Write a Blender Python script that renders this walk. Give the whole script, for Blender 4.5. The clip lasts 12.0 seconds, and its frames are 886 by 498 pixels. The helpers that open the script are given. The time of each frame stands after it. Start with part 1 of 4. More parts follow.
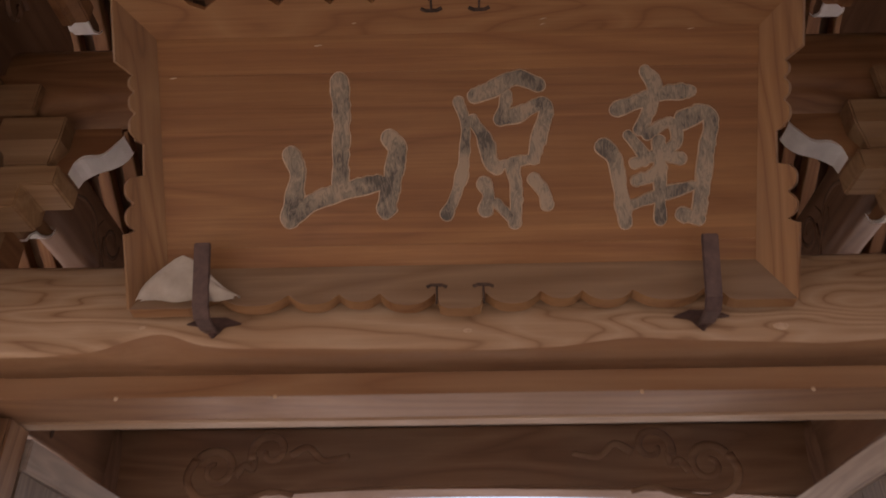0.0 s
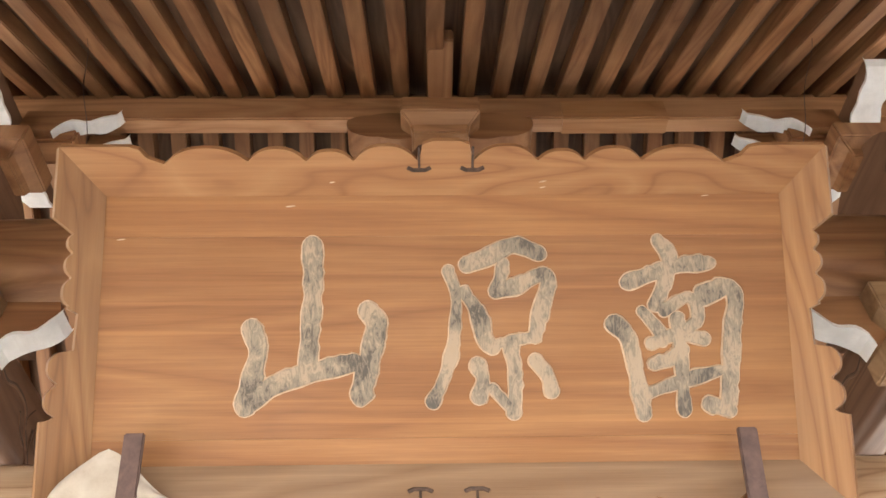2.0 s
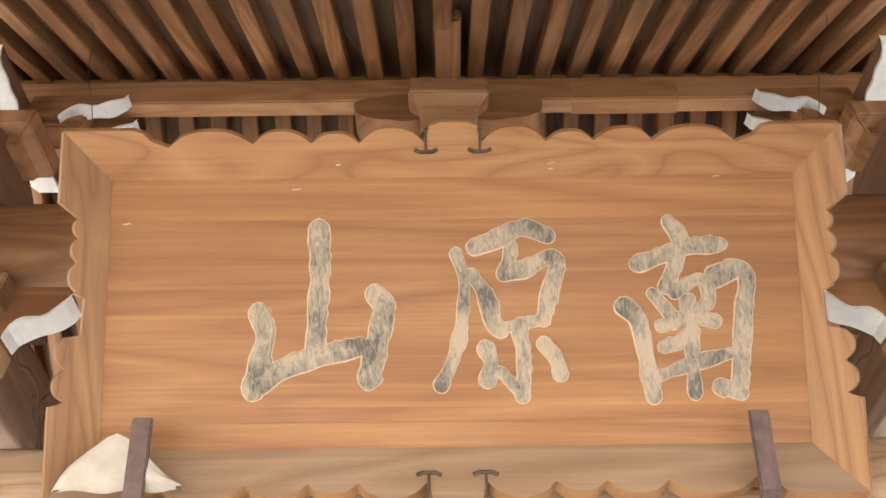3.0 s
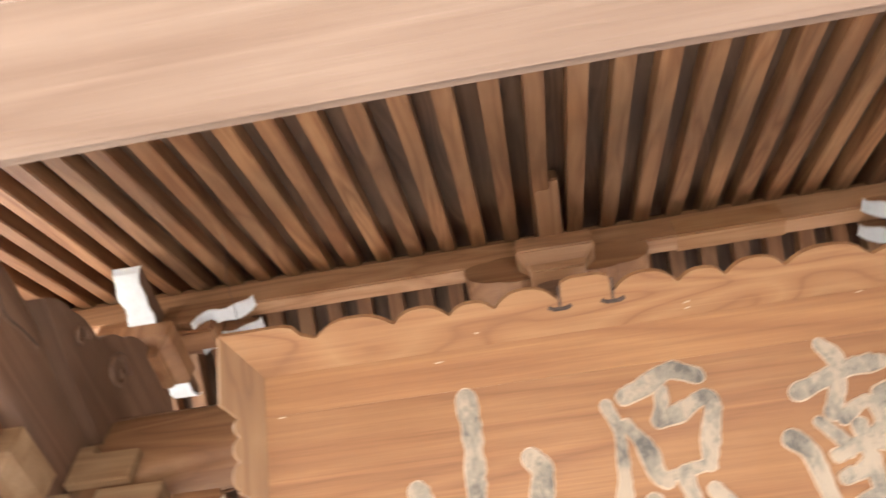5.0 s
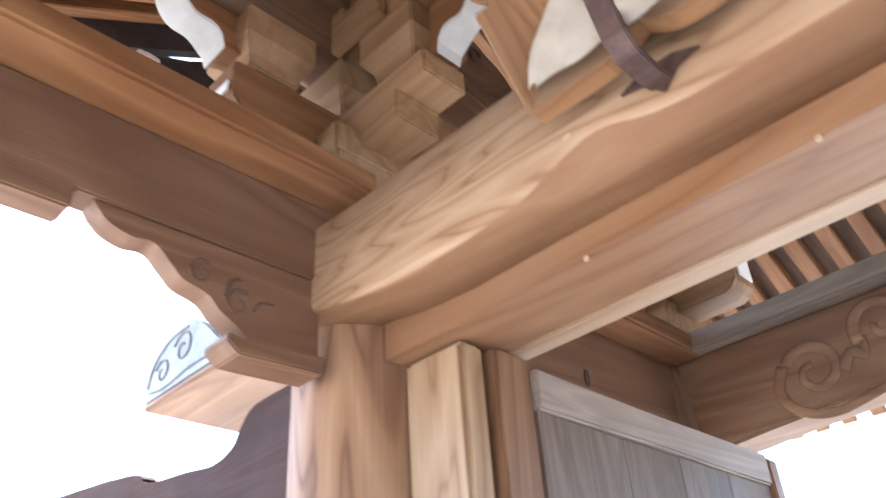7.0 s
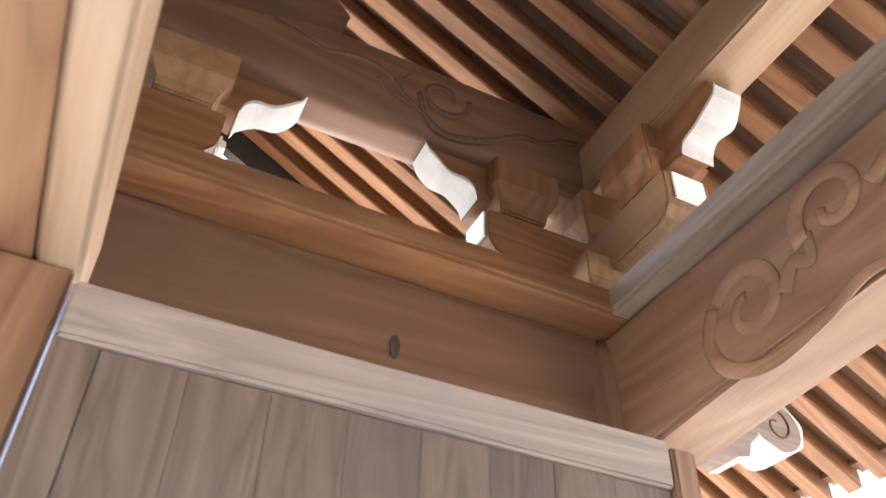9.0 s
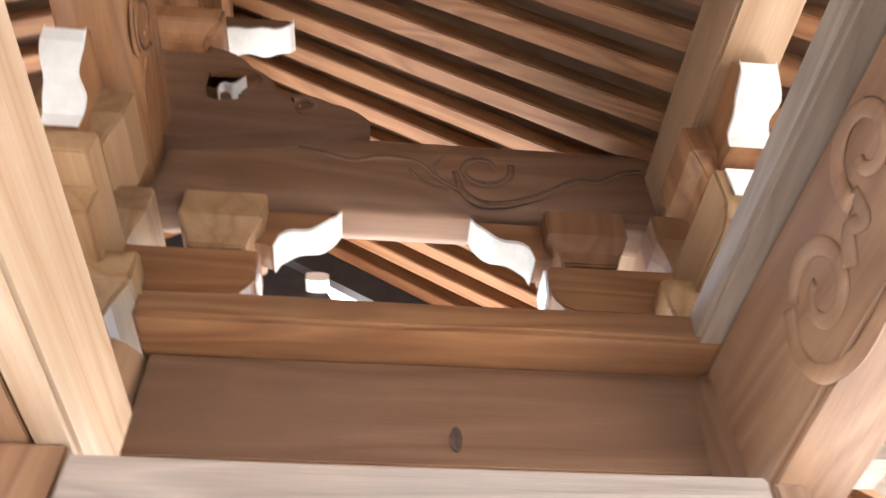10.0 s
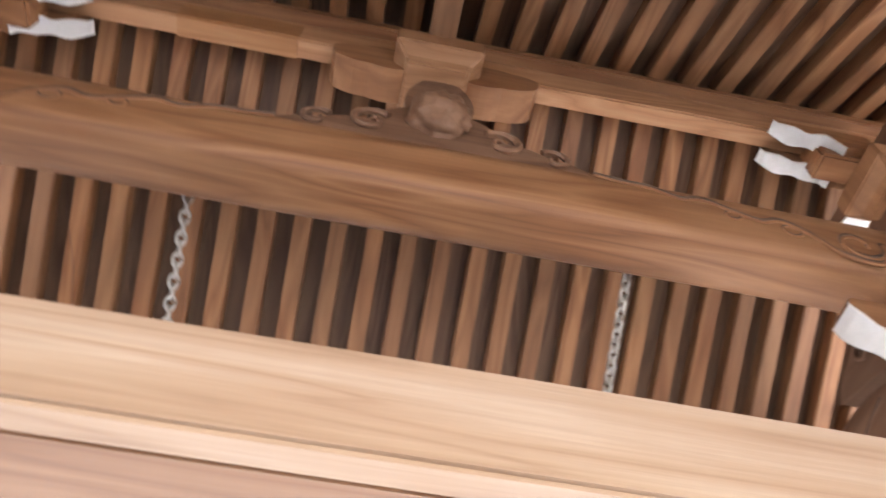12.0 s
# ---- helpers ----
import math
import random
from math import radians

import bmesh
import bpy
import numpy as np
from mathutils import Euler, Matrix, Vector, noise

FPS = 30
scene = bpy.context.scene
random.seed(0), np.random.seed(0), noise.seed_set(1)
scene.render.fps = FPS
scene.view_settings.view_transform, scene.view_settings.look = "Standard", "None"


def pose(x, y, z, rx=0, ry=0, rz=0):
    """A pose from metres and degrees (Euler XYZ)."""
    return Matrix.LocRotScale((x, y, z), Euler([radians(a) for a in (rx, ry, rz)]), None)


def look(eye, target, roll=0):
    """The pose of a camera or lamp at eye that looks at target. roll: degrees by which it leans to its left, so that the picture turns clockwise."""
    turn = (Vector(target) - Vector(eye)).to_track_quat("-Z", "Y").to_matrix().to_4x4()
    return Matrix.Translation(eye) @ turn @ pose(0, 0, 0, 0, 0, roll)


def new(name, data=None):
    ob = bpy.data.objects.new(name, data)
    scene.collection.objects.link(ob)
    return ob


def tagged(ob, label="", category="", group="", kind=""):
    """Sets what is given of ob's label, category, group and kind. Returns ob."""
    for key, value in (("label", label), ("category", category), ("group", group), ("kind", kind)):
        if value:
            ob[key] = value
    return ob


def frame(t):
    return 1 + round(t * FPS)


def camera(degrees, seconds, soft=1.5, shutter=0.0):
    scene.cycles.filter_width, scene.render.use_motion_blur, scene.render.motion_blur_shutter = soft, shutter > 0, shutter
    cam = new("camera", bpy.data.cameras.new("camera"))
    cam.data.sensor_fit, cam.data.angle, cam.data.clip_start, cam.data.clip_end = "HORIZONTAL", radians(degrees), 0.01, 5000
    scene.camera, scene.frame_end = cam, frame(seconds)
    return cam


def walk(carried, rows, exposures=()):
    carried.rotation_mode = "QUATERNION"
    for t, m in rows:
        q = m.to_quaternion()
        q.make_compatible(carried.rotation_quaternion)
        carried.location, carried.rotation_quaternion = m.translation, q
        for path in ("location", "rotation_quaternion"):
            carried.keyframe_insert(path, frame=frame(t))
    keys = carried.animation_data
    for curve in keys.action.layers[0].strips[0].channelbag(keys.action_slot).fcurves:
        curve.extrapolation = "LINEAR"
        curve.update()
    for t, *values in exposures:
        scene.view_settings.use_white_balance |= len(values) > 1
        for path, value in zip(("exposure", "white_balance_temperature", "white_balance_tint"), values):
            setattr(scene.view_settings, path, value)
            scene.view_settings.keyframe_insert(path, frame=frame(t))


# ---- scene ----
cam = camera(58.2, 12.0, shutter=0.4)
PATH = [
    (0, (0.014, -1.89, 1.562), (-0.029, -0.178, 2.595), -0.3),
    (0.5, (0.021, -1.701, 1.667), (-0.018, -0.071, 2.824), 0.5),
    (1, (-0.028, -1.627, 1.696), (-0.023, -0.101, 2.989), -0.9),
    (1.5, (-0.024, -1.62, 1.702), (0.003, -0.181, 3.091), -1.2),
    (2, (-0.031, -1.624, 1.704), (0.009, -0.219, 3.127), -1.5),
    (2.5, (-0.027, -1.614, 1.699), (0.004, -0.192, 3.105), -1.3),
    (2.7, (-0.019, -1.612, 1.708), (0.002, -0.169, 3.093), -1.0),
    (4.5, (-0.086, -1.625, 1.727), (-0.136, -0.414, 3.318), -3.2),
    (5, (-0.136, -1.651, 1.696), (-0.305, -0.538, 3.349), -1.9),
    (5.5, (-0.24, -1.659, 1.666), (-0.73, -0.503, 3.223), -1.5),
    (6, (-0.205, -1.518, 1.653), (-1.012, -0.37, 3.078), 0.7),
    (6.5, (-0.223, -1.252, 1.599), (-1.309, -0.034, 2.755), -3.7),
    (7, (-0.259, -0.927, 1.592), (-1.427, 0.295, 2.662), -4.2),
    (7.5, (-0.242, -0.612, 1.592), (-1.432, 0.583, 2.667), -4.3),
    (7.7, (-0.256, -0.5, 1.608), (-1.481, 0.673, 2.668), -4.5),
    (9.5, (-0.166, 0.768, 1.591), (-1.555, 1.151, 2.978), 2.6),
    (10, (-0.176, 0.872, 1.642), (-1.548, 1.01, 3.096), -1.1),
    (10.5, (-0.185, 1.011, 1.602), (-1.45, 0.752, 3.124), -3.8),
    (11, (-0.129, 1.164, 1.592), (-1.025, 0.325, 3.171), -7.1),
    (11.5, (-0.002, 1.206, 1.6), (-0.435, 0.098, 3.208), 2.5),
    (12, (0.11, 1.238, 1.623), (-0.052, 0.115, 3.269), 3.2),
]
walk(cam, [(t, look(eye, target, roll)) for t, eye, target, roll in PATH],
     exposures=[(0.0, 1.49, 8050, 31), (0.4, 2.38, 8000, 27), (0.9, 2.97, 7700, 17), (1.4, 3.40, 7350, 12), (2.7, 3.79, 6950, 7), (4.4, 4.08, 6650, 6),
                (5.5, 4.14, 6200, 10), (6.0, 4.2, 5700, 6), (6.5, 4.0, 5600, 7), (7.0, 3.52, 6050, 10), (7.7, 3.50, 6150, 10), (9.5, 4.17, 6700, 10), (10.5, 4.4, 6450, 8), (12.0, 4.12, 6300, 12)])

# ---- daylight ----
SUN_HEIGHT, SUN_TURN = radians(62), radians(268)
world = bpy.data.worlds.new("daylight")
scene.world = world
world.use_nodes = True
wn = world.node_tree
sky = wn.nodes.new("ShaderNodeTexSky")
sky.sky_type, sky.sun_disc = "NISHITA", False
sky.sun_elevation, sky.sun_rotation = SUN_HEIGHT, SUN_TURN
wn.nodes["Background"].inputs["Strength"].default_value = 0.12
wn.links.new(sky.outputs[0], wn.nodes["Background"].inputs[0])
sun = new("sun", bpy.data.lights.new("sun", "SUN"))
sun.data.energy, sun.data.angle, sun.data.color = 3.0, radians(0.5), (1.0, 0.95, 0.88)
toward = Vector((math.sin(SUN_TURN) * math.cos(SUN_HEIGHT), math.cos(SUN_TURN) * math.cos(SUN_HEIGHT), math.sin(SUN_HEIGHT)))
sun.matrix_world = look(toward * 30, (0, 0, 0))

# ---- materials ----
def graph(name, rough=0.6, metal=0.0):
    m = bpy.data.materials.new(name)
    m.use_nodes = True
    t = m.node_tree
    b = t.nodes["Principled BSDF"]
    b.inputs["Roughness"].default_value, b.inputs["Metallic"].default_value = rough, metal
    return m, t, b


def node(t, kind, **values):
    n = t.nodes.new(kind)
    for key, value in values.items():
        n.inputs[key.replace("_", " ")].default_value = value
    return n


def ramp(t, source, stops):
    r = t.nodes.new("ShaderNodeValToRGB")
    r.color_ramp.elements[0].position, r.color_ramp.elements[0].color = stops[0][0], (*stops[0][1], 1)
    r.color_ramp.elements[1].position, r.color_ramp.elements[1].color = stops[-1][0], (*stops[-1][1], 1)
    for p, c in stops[1:-1]:
        r.color_ramp.elements.new(p).color = (*c, 1)
    t.links.new(source, r.inputs[0])
    return r.outputs[0]


def mixed(t, kind, factor, a, b):
    m = t.nodes.new("ShaderNodeMix")
    m.data_type, m.blend_type = "RGBA", kind
    if isinstance(factor, float):
        m.inputs[0].default_value = factor
    else:
        t.links.new(factor, m.inputs[0])
    for socket, value in ((m.inputs[6], a), (m.inputs[7], b)):
        if isinstance(value, tuple):
            socket.default_value = (*value, 1)
        else:
            t.links.new(value, socket)
    return m.outputs[2]


def wood(name, dark, mid, pale, axis="x", ring=9.0, rough=0.55, stain=(0.25, 0.2, 0.17), stained=0.35, relief=0.25, fine=0.45, line=0.3, tilt=0.0, scrape=0.3, bands=7.0, stretch=0.12):
    """Sawn or planed timber: long fibres along the axis, growth figure, weather stains, fine relief."""
    dark, mid, pale, stain = (tuple(0.76 * v * (v / max(c)) ** 0.08 for v in c) for c in (dark, mid, pale, stain))
    m, t, b = graph(name, rough)
    b.inputs["Specular IOR Level"].default_value = 0.28
    co = t.nodes.new("ShaderNodeTexCoord")
    info = t.nodes.new("ShaderNodeObjectInfo")
    shift = node(t, "ShaderNodeVectorMath")
    shift.operation = "MULTIPLY_ADD"
    t.links.new(info.outputs["Random"], shift.inputs[0])
    shift.inputs[1].default_value = (7.3, 5.1, 9.7)
    t.links.new(co.outputs["Object"], shift.inputs[2])
    if tilt:
        turn = t.nodes.new("ShaderNodeMapping")
        turn.inputs["Rotation"].default_value = (tilt, 0, 0)
        t.links.new(shift.outputs[0], turn.inputs[0])
        shift = turn
    squeeze = {"x": (stretch, 1, 1), "y": (1, stretch, 1), "z": (1, 1, stretch)}[axis]
    mp = t.nodes.new("ShaderNodeMapping")
    mp.inputs["Scale"].default_value = squeeze
    t.links.new(shift.outputs[0], mp.inputs[0])
    figure = node(t, "ShaderNodeTexNoise", Scale=ring, Detail=2.5, Roughness=0.45, Distortion=0.6)
    t.links.new(mp.outputs[0], figure.inputs["Vector"])
    rings = node(t, "ShaderNodeMath")
    rings.operation = "MULTIPLY"
    rings.inputs[1].default_value = bands
    t.links.new(figure.outputs["Fac"], rings.inputs[0])
    saw = node(t, "ShaderNodeMath")
    saw.operation = "PINGPONG"
    saw.inputs[1].default_value = 0.5
    t.links.new(rings.outputs[0], saw.inputs[0])
    base = ramp(t, saw.outputs[0], [(0.0, tuple(line * p + (1 - line) * q for p, q in zip(dark, mid))), (0.09, mid), (0.3, tuple(0.5 * (p + q) for p, q in zip(mid, pale))), (0.5, pale)])
    mp2 = t.nodes.new("ShaderNodeMapping")
    mp2.inputs["Scale"].default_value = tuple(1 if v == 1 else 0.03 for v in squeeze)
    t.links.new(shift.outputs[0], mp2.inputs[0])
    fibre = node(t, "ShaderNodeTexNoise", Scale=110.0, Detail=3.0, Roughness=0.7)
    t.links.new(mp2.outputs[0], fibre.inputs["Vector"])
    tint = ramp(t, fibre.outputs["Fac"], [(0.3, (0.70, 0.66, 0.63)), (0.62, (1, 1, 1))])
    col = mixed(t, "MULTIPLY", fine, base, tint)
    mp3 = t.nodes.new("ShaderNodeMapping")
    mp3.inputs["Scale"].default_value = tuple(1 if v == 1 else 0.012 for v in squeeze)
    t.links.new(shift.outputs[0], mp3.inputs[0])
    scratch = node(t, "ShaderNodeTexNoise", Scale=55.0, Detail=2.0, Roughness=0.5)
    t.links.new(mp3.outputs[0], scratch.inputs["Vector"])
    worn = ramp(t, scratch.outputs["Fac"], [(0.60, (0, 0, 0)), (0.78, (scrape,) * 3)])
    col = mixed(t, "MIX", worn, col, tuple(min(0.85, 1.35 * v) for v in pale))
    broad = node(t, "ShaderNodeTexNoise", Scale=2.2, Detail=5.0, Roughness=0.6)
    t.links.new(shift.outputs[0], broad.inputs["Vector"])
    patch = ramp(t, broad.outputs["Fac"], [(0.40, (0, 0, 0)), (0.66, (1, 1, 1))])
    dim = node(t, "ShaderNodeMath")
    dim.operation = "MULTIPLY"
    dim.inputs[1].default_value = stained
    t.links.new(patch, dim.inputs[0])
    col = mixed(t, "MIX", dim.outputs[0], col, stain)
    broad2 = node(t, "ShaderNodeTexNoise", Scale=0.9, Detail=2.0)
    t.links.new(mp.outputs[0], broad2.inputs["Vector"])
    deep = ramp(t, broad2.outputs["Fac"], [(0.35, (1, 1, 1)), (0.7, (0, 0, 0))])
    dim2 = node(t, "ShaderNodeMath")
    dim2.operation = "MULTIPLY"
    dim2.inputs[1].default_value = 0.4
    t.links.new(deep, dim2.inputs[0])
    col = mixed(t, "MIX", dim2.outputs[0], col, dark)
    vary = ramp(t, info.outputs["Random"], [(0.0, (0.8, 0.8, 0.8)), (1.0, (1.0, 0.97, 0.94))])
    col = mixed(t, "MULTIPLY", 0.8, col, vary)
    t.links.new(col, b.inputs["Base Color"])
    bump = node(t, "ShaderNodeBump", Strength=relief, Distance=0.004)
    t.links.new(fibre.outputs["Fac"], bump.inputs["Height"])
    t.links.new(bump.outputs[0], b.inputs["Normal"])
    r = ramp(t, broad.outputs["Fac"], [(0.3, (rough - 0.12,) * 3), (0.7, (rough + 0.15,) * 3)])
    t.links.new(r, b.inputs["Roughness"])
    return m


def speckled(name, a, b2, scale, rough=0.7, relief=0.2, metal=0.0, distance=0.004):
    m, t, b = graph(name, rough, metal)
    co = t.nodes.new("ShaderNodeTexCoord")
    n = node(t, "ShaderNodeTexNoise", Scale=scale, Detail=6.0, Roughness=0.65)
    t.links.new(co.outputs["Object"], n.inputs["Vector"])
    n2 = node(t, "ShaderNodeTexNoise", Scale=scale * 0.13, Detail=3.0)
    t.links.new(co.outputs["Object"], n2.inputs["Vector"])
    c = ramp(t, n.outputs["Fac"], [(0.35, a), (0.65, b2)])
    c = mixed(t, "MULTIPLY", 0.6, c, ramp(t, n2.outputs["Fac"], [(0.3, (0.6, 0.58, 0.55)), (0.65, (1, 1, 1))]))
    t.links.new(c, b.inputs["Base Color"])
    bump = node(t, "ShaderNodeBump", Strength=relief, Distance=distance)
    t.links.new(n.outputs["Fac"], bump.inputs["Height"])
    t.links.new(bump.outputs[0], b.inputs["Normal"])
    return m


WARM = ((0.195, 0.081, 0.030), (0.328, 0.155, 0.061), (0.415, 0.217, 0.090))
DARK = ((0.11, 0.056, 0.034), (0.205, 0.109, 0.064), (0.29, 0.168, 0.104))
PALE = ((0.27, 0.16, 0.09), (0.42, 0.275, 0.165), (0.55, 0.40, 0.265))
RAFT = ((0.13, 0.052, 0.025), (0.285, 0.134, 0.06), (0.41, 0.217, 0.106))
warm_x = wood("plaque wood", *WARM, axis="x", ring=3.0, stained=0.3, stain=(0.29, 0.145, 0.066), fine=0.8, line=0.3, bands=13.0, stretch=0.08, scrape=0.6)
warm_rim = wood("plaque rim wood", (0.21, 0.095, 0.042), (0.36, 0.19, 0.088), (0.44, 0.255, 0.125), axis="x", ring=4.0, stained=0.25, stain=(0.33, 0.18, 0.09), fine=0.6, line=0.6, bands=14.0, stretch=0.2, scrape=0.4)
warm_z = wood("plaque side wood", (0.20, 0.094, 0.04), (0.345, 0.18, 0.08), (0.43, 0.245, 0.115), axis="y", ring=5.0, stained=0.25, line=0.6, bands=10.0)
OLD = (0.2, 0.125, 0.08)
dark_x = wood("old wood along", *DARK, axis="x", stain=OLD)
dark_y = wood("old wood across", *DARK, axis="y", stain=OLD, ring=5.0, fine=0.3, line=0.25, scrape=0.12, stained=0.5)
dark_z = wood("old wood upright", *DARK, axis="z", stain=OLD)
pale_x = wood("pale wood along", *PALE, axis="x", ring=4.0, stain=(0.36, 0.24, 0.14), stained=0.25, relief=0.3)
lintel_x = wood("lintel wood", (0.22, 0.115, 0.058), (0.45, 0.295, 0.18), (0.58, 0.425, 0.29), axis="x", ring=4.0, stain=(0.36, 0.22, 0.125), stained=0.4, relief=0.35, fine=0.5, line=0.7, scrape=0.25, bands=18.0, stretch=0.20)
# Less bleached than the face; the underside's shade is also mixed into this colour.
under_shade_x = wood("shaded lintel underside wood", (0.17, 0.085, 0.042), (0.29, 0.16, 0.085), (0.36, 0.215, 0.12), axis="x", ring=4.0, stain=(0.27, 0.135, 0.065), stained=0.5, relief=0.25, fine=0.45, line=0.6, scrape=0.15, bands=11.0, stretch=0.09)
ridge_x = wood("ridge wood", (0.20, 0.095, 0.045), (0.42, 0.22, 0.11), (0.54, 0.31, 0.17), axis="x", ring=6.0, stain=(0.38, 0.21, 0.11))
patch_x = wood("newer orange wood", (0.26, 0.115, 0.045), (0.47, 0.235, 0.10), (0.58, 0.32, 0.155), axis="x", ring=5.0, stain=(0.42, 0.21, 0.09), stained=0.2)
head_x = wood("head board wood", (0.17, 0.079, 0.038), (0.275, 0.146, 0.075), (0.35, 0.205, 0.113), axis="x", ring=3.0, stain=(0.30, 0.20, 0.13), stained=0.5, relief=0.2, fine=0.45, line=0.5, scrape=0.15, bands=10.0)
rear_x = wood("rear beam wood", (0.14, 0.075, 0.044), (0.28, 0.158, 0.093), (0.40, 0.25, 0.157), axis="x", ring=5.0, stain=(0.24, 0.165, 0.115), stained=0.45)
mid_x = wood("brown wood along", *RAFT, axis="x", ring=6.0, stain=(0.34, 0.19, 0.095))
mid_y = wood("brown wood across", *RAFT, axis="y", ring=5.0, line=0.2, fine=0.3, scrape=0.15, stained=0.45, stain=(0.24, 0.15, 0.09))
mid_z = wood("brown wood upright", *RAFT, axis="z", ring=4.0, stain=(0.30, 0.19, 0.11), bands=10.0)
beige_x = wood("planed beige wood", (0.26, 0.16, 0.10), (0.47, 0.35, 0.245), (0.58, 0.47, 0.36), axis="x", ring=5.0, stain=(0.44, 0.30, 0.19), stained=0.45, relief=0.3, fine=0.55, line=0.5, scrape=0.3, bands=8.0, stretch=0.09)
stained_x = wood("dark red-stained wood", (0.026, 0.011, 0.009), (0.05, 0.022, 0.018), (0.07, 0.034, 0.028), axis="x", stain=(0.05, 0.026, 0.024), rough=0.84)
pink_x = wood("sun-greyed pinkish wood", (0.18, 0.112, 0.075), (0.25, 0.165, 0.115), (0.32, 0.225, 0.165), axis="x", ring=4.0, stain=(0.21, 0.14, 0.10), stained=0.3)
rafter_front = wood("rafter wood front", *RAFT, axis="y", ring=7.0, stained=0.5, stain=(0.25, 0.15, 0.08), tilt=-math.atan(0.61))
rafter_rear = wood("rafter wood rear", *RAFT, axis="y", ring=7.0, stained=0.5, stain=(0.25, 0.15, 0.08), tilt=math.atan(0.61))
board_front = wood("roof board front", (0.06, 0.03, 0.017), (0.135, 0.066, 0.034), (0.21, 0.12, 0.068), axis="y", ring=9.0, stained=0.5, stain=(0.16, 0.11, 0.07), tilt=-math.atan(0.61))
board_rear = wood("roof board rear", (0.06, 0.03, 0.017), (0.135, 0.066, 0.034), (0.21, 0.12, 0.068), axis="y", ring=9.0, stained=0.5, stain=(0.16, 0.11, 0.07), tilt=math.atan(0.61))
rebate_z = wood("rebate post wood", (0.10, 0.048, 0.027), (0.20, 0.105, 0.058), (0.28, 0.16, 0.092), axis="z", ring=4.0, stain=(0.2, 0.12, 0.075), stained=0.4, bands=9.0)
jamb_z = wood("jamb wood", (0.21, 0.125, 0.07), (0.35, 0.23, 0.14), (0.45, 0.33, 0.22), axis="z", ring=5.0, line=0.7, bands=12.0, stain=(0.30, 0.21, 0.14), stained=0.35)
post_z = wood("round post wood", (0.15, 0.075, 0.042), (0.31, 0.18, 0.105), (0.40, 0.255, 0.16), axis="z", ring=2.6, line=0.9, bands=15.0, stretch=0.16, stain=(0.30, 0.20, 0.135), stained=0.4)
block_x = wood("bracket wood along", (0.22, 0.12, 0.06), (0.37, 0.225, 0.12), (0.47, 0.31, 0.18), axis="x", ring=5.0, stain=(0.36, 0.24, 0.14), stained=0.3)
plate_x = wood("greyed plate wood", (0.17, 0.125, 0.10), (0.28, 0.215, 0.17), (0.36, 0.29, 0.235), axis="x", stain=(0.27, 0.225, 0.19), stained=0.5)
grey_y = wood("greyed wood across", (0.2, 0.16, 0.14), (0.36, 0.28, 0.23), (0.50, 0.40, 0.33), axis="y", stain=(0.3, 0.27, 0.27), stained=0.4, relief=0.5)
board_z = wood("door board wood", (0.065, 0.043, 0.033), (0.13, 0.088, 0.067), (0.19, 0.137, 0.106), axis="z", ring=14.0, stain=(0.155, 0.118, 0.10), stained=0.5)
verge = speckled("dark weathered verge paint", (0.022, 0.019, 0.022), (0.045, 0.038, 0.04), 12.0, 0.75, 0.3)
white = speckled("white shell paint", (0.84, 0.83, 0.81), (0.92, 0.91, 0.89), 30.0, 0.8, 0.15)


def flaked_paint(name):
    """Grey paint flaking off pale wood: brushed streaks, bare patches and dark remains."""
    m, t, b = graph(name, 0.65)
    co = t.nodes.new("ShaderNodeTexCoord")
    mp = t.nodes.new("ShaderNodeMapping")
    mp.inputs["Scale"].default_value = (1.0, 0.35, 1.0)
    mp.inputs["Rotation"].default_value = (0, 0, 0.35)
    t.links.new(co.outputs["Object"], mp.inputs[0])
    flakes = node(t, "ShaderNodeTexNoise", Scale=75.0, Detail=7.0, Roughness=0.75, Distortion=1.6)
    t.links.new(mp.outputs[0], flakes.inputs["Vector"])
    broad = node(t, "ShaderNodeTexNoise", Scale=6.5, Detail=3.0, Roughness=0.6)
    t.links.new(co.outputs["Object"], broad.inputs["Vector"])
    worn = ramp(t, broad.outputs["Fac"], [(0.36, (0.20, 0.20, 0.20)), (0.64, (0.52, 0.52, 0.52))])
    keep = t.nodes.new("ShaderNodeMath")
    keep.operation = "ADD"
    t.links.new(flakes.outputs["Fac"], keep.inputs[0])
    t.links.new(worn, keep.inputs[1])
    c = ramp(t, keep.outputs[0], [(0.70, (0.055, 0.045, 0.035)), (0.77, (0.13, 0.104, 0.075)), (0.89, (0.19, 0.153, 0.11)), (0.925, (0.245, 0.185, 0.128)), (1.0, (0.275, 0.205, 0.14))])
    t.links.new(c, b.inputs["Base Color"])
    bump = node(t, "ShaderNodeBump", Strength=0.7, Distance=0.004)
    t.links.new(flakes.outputs["Fac"], bump.inputs["Height"])
    t.links.new(bump.outputs[0], b.inputs["Normal"])
    return m


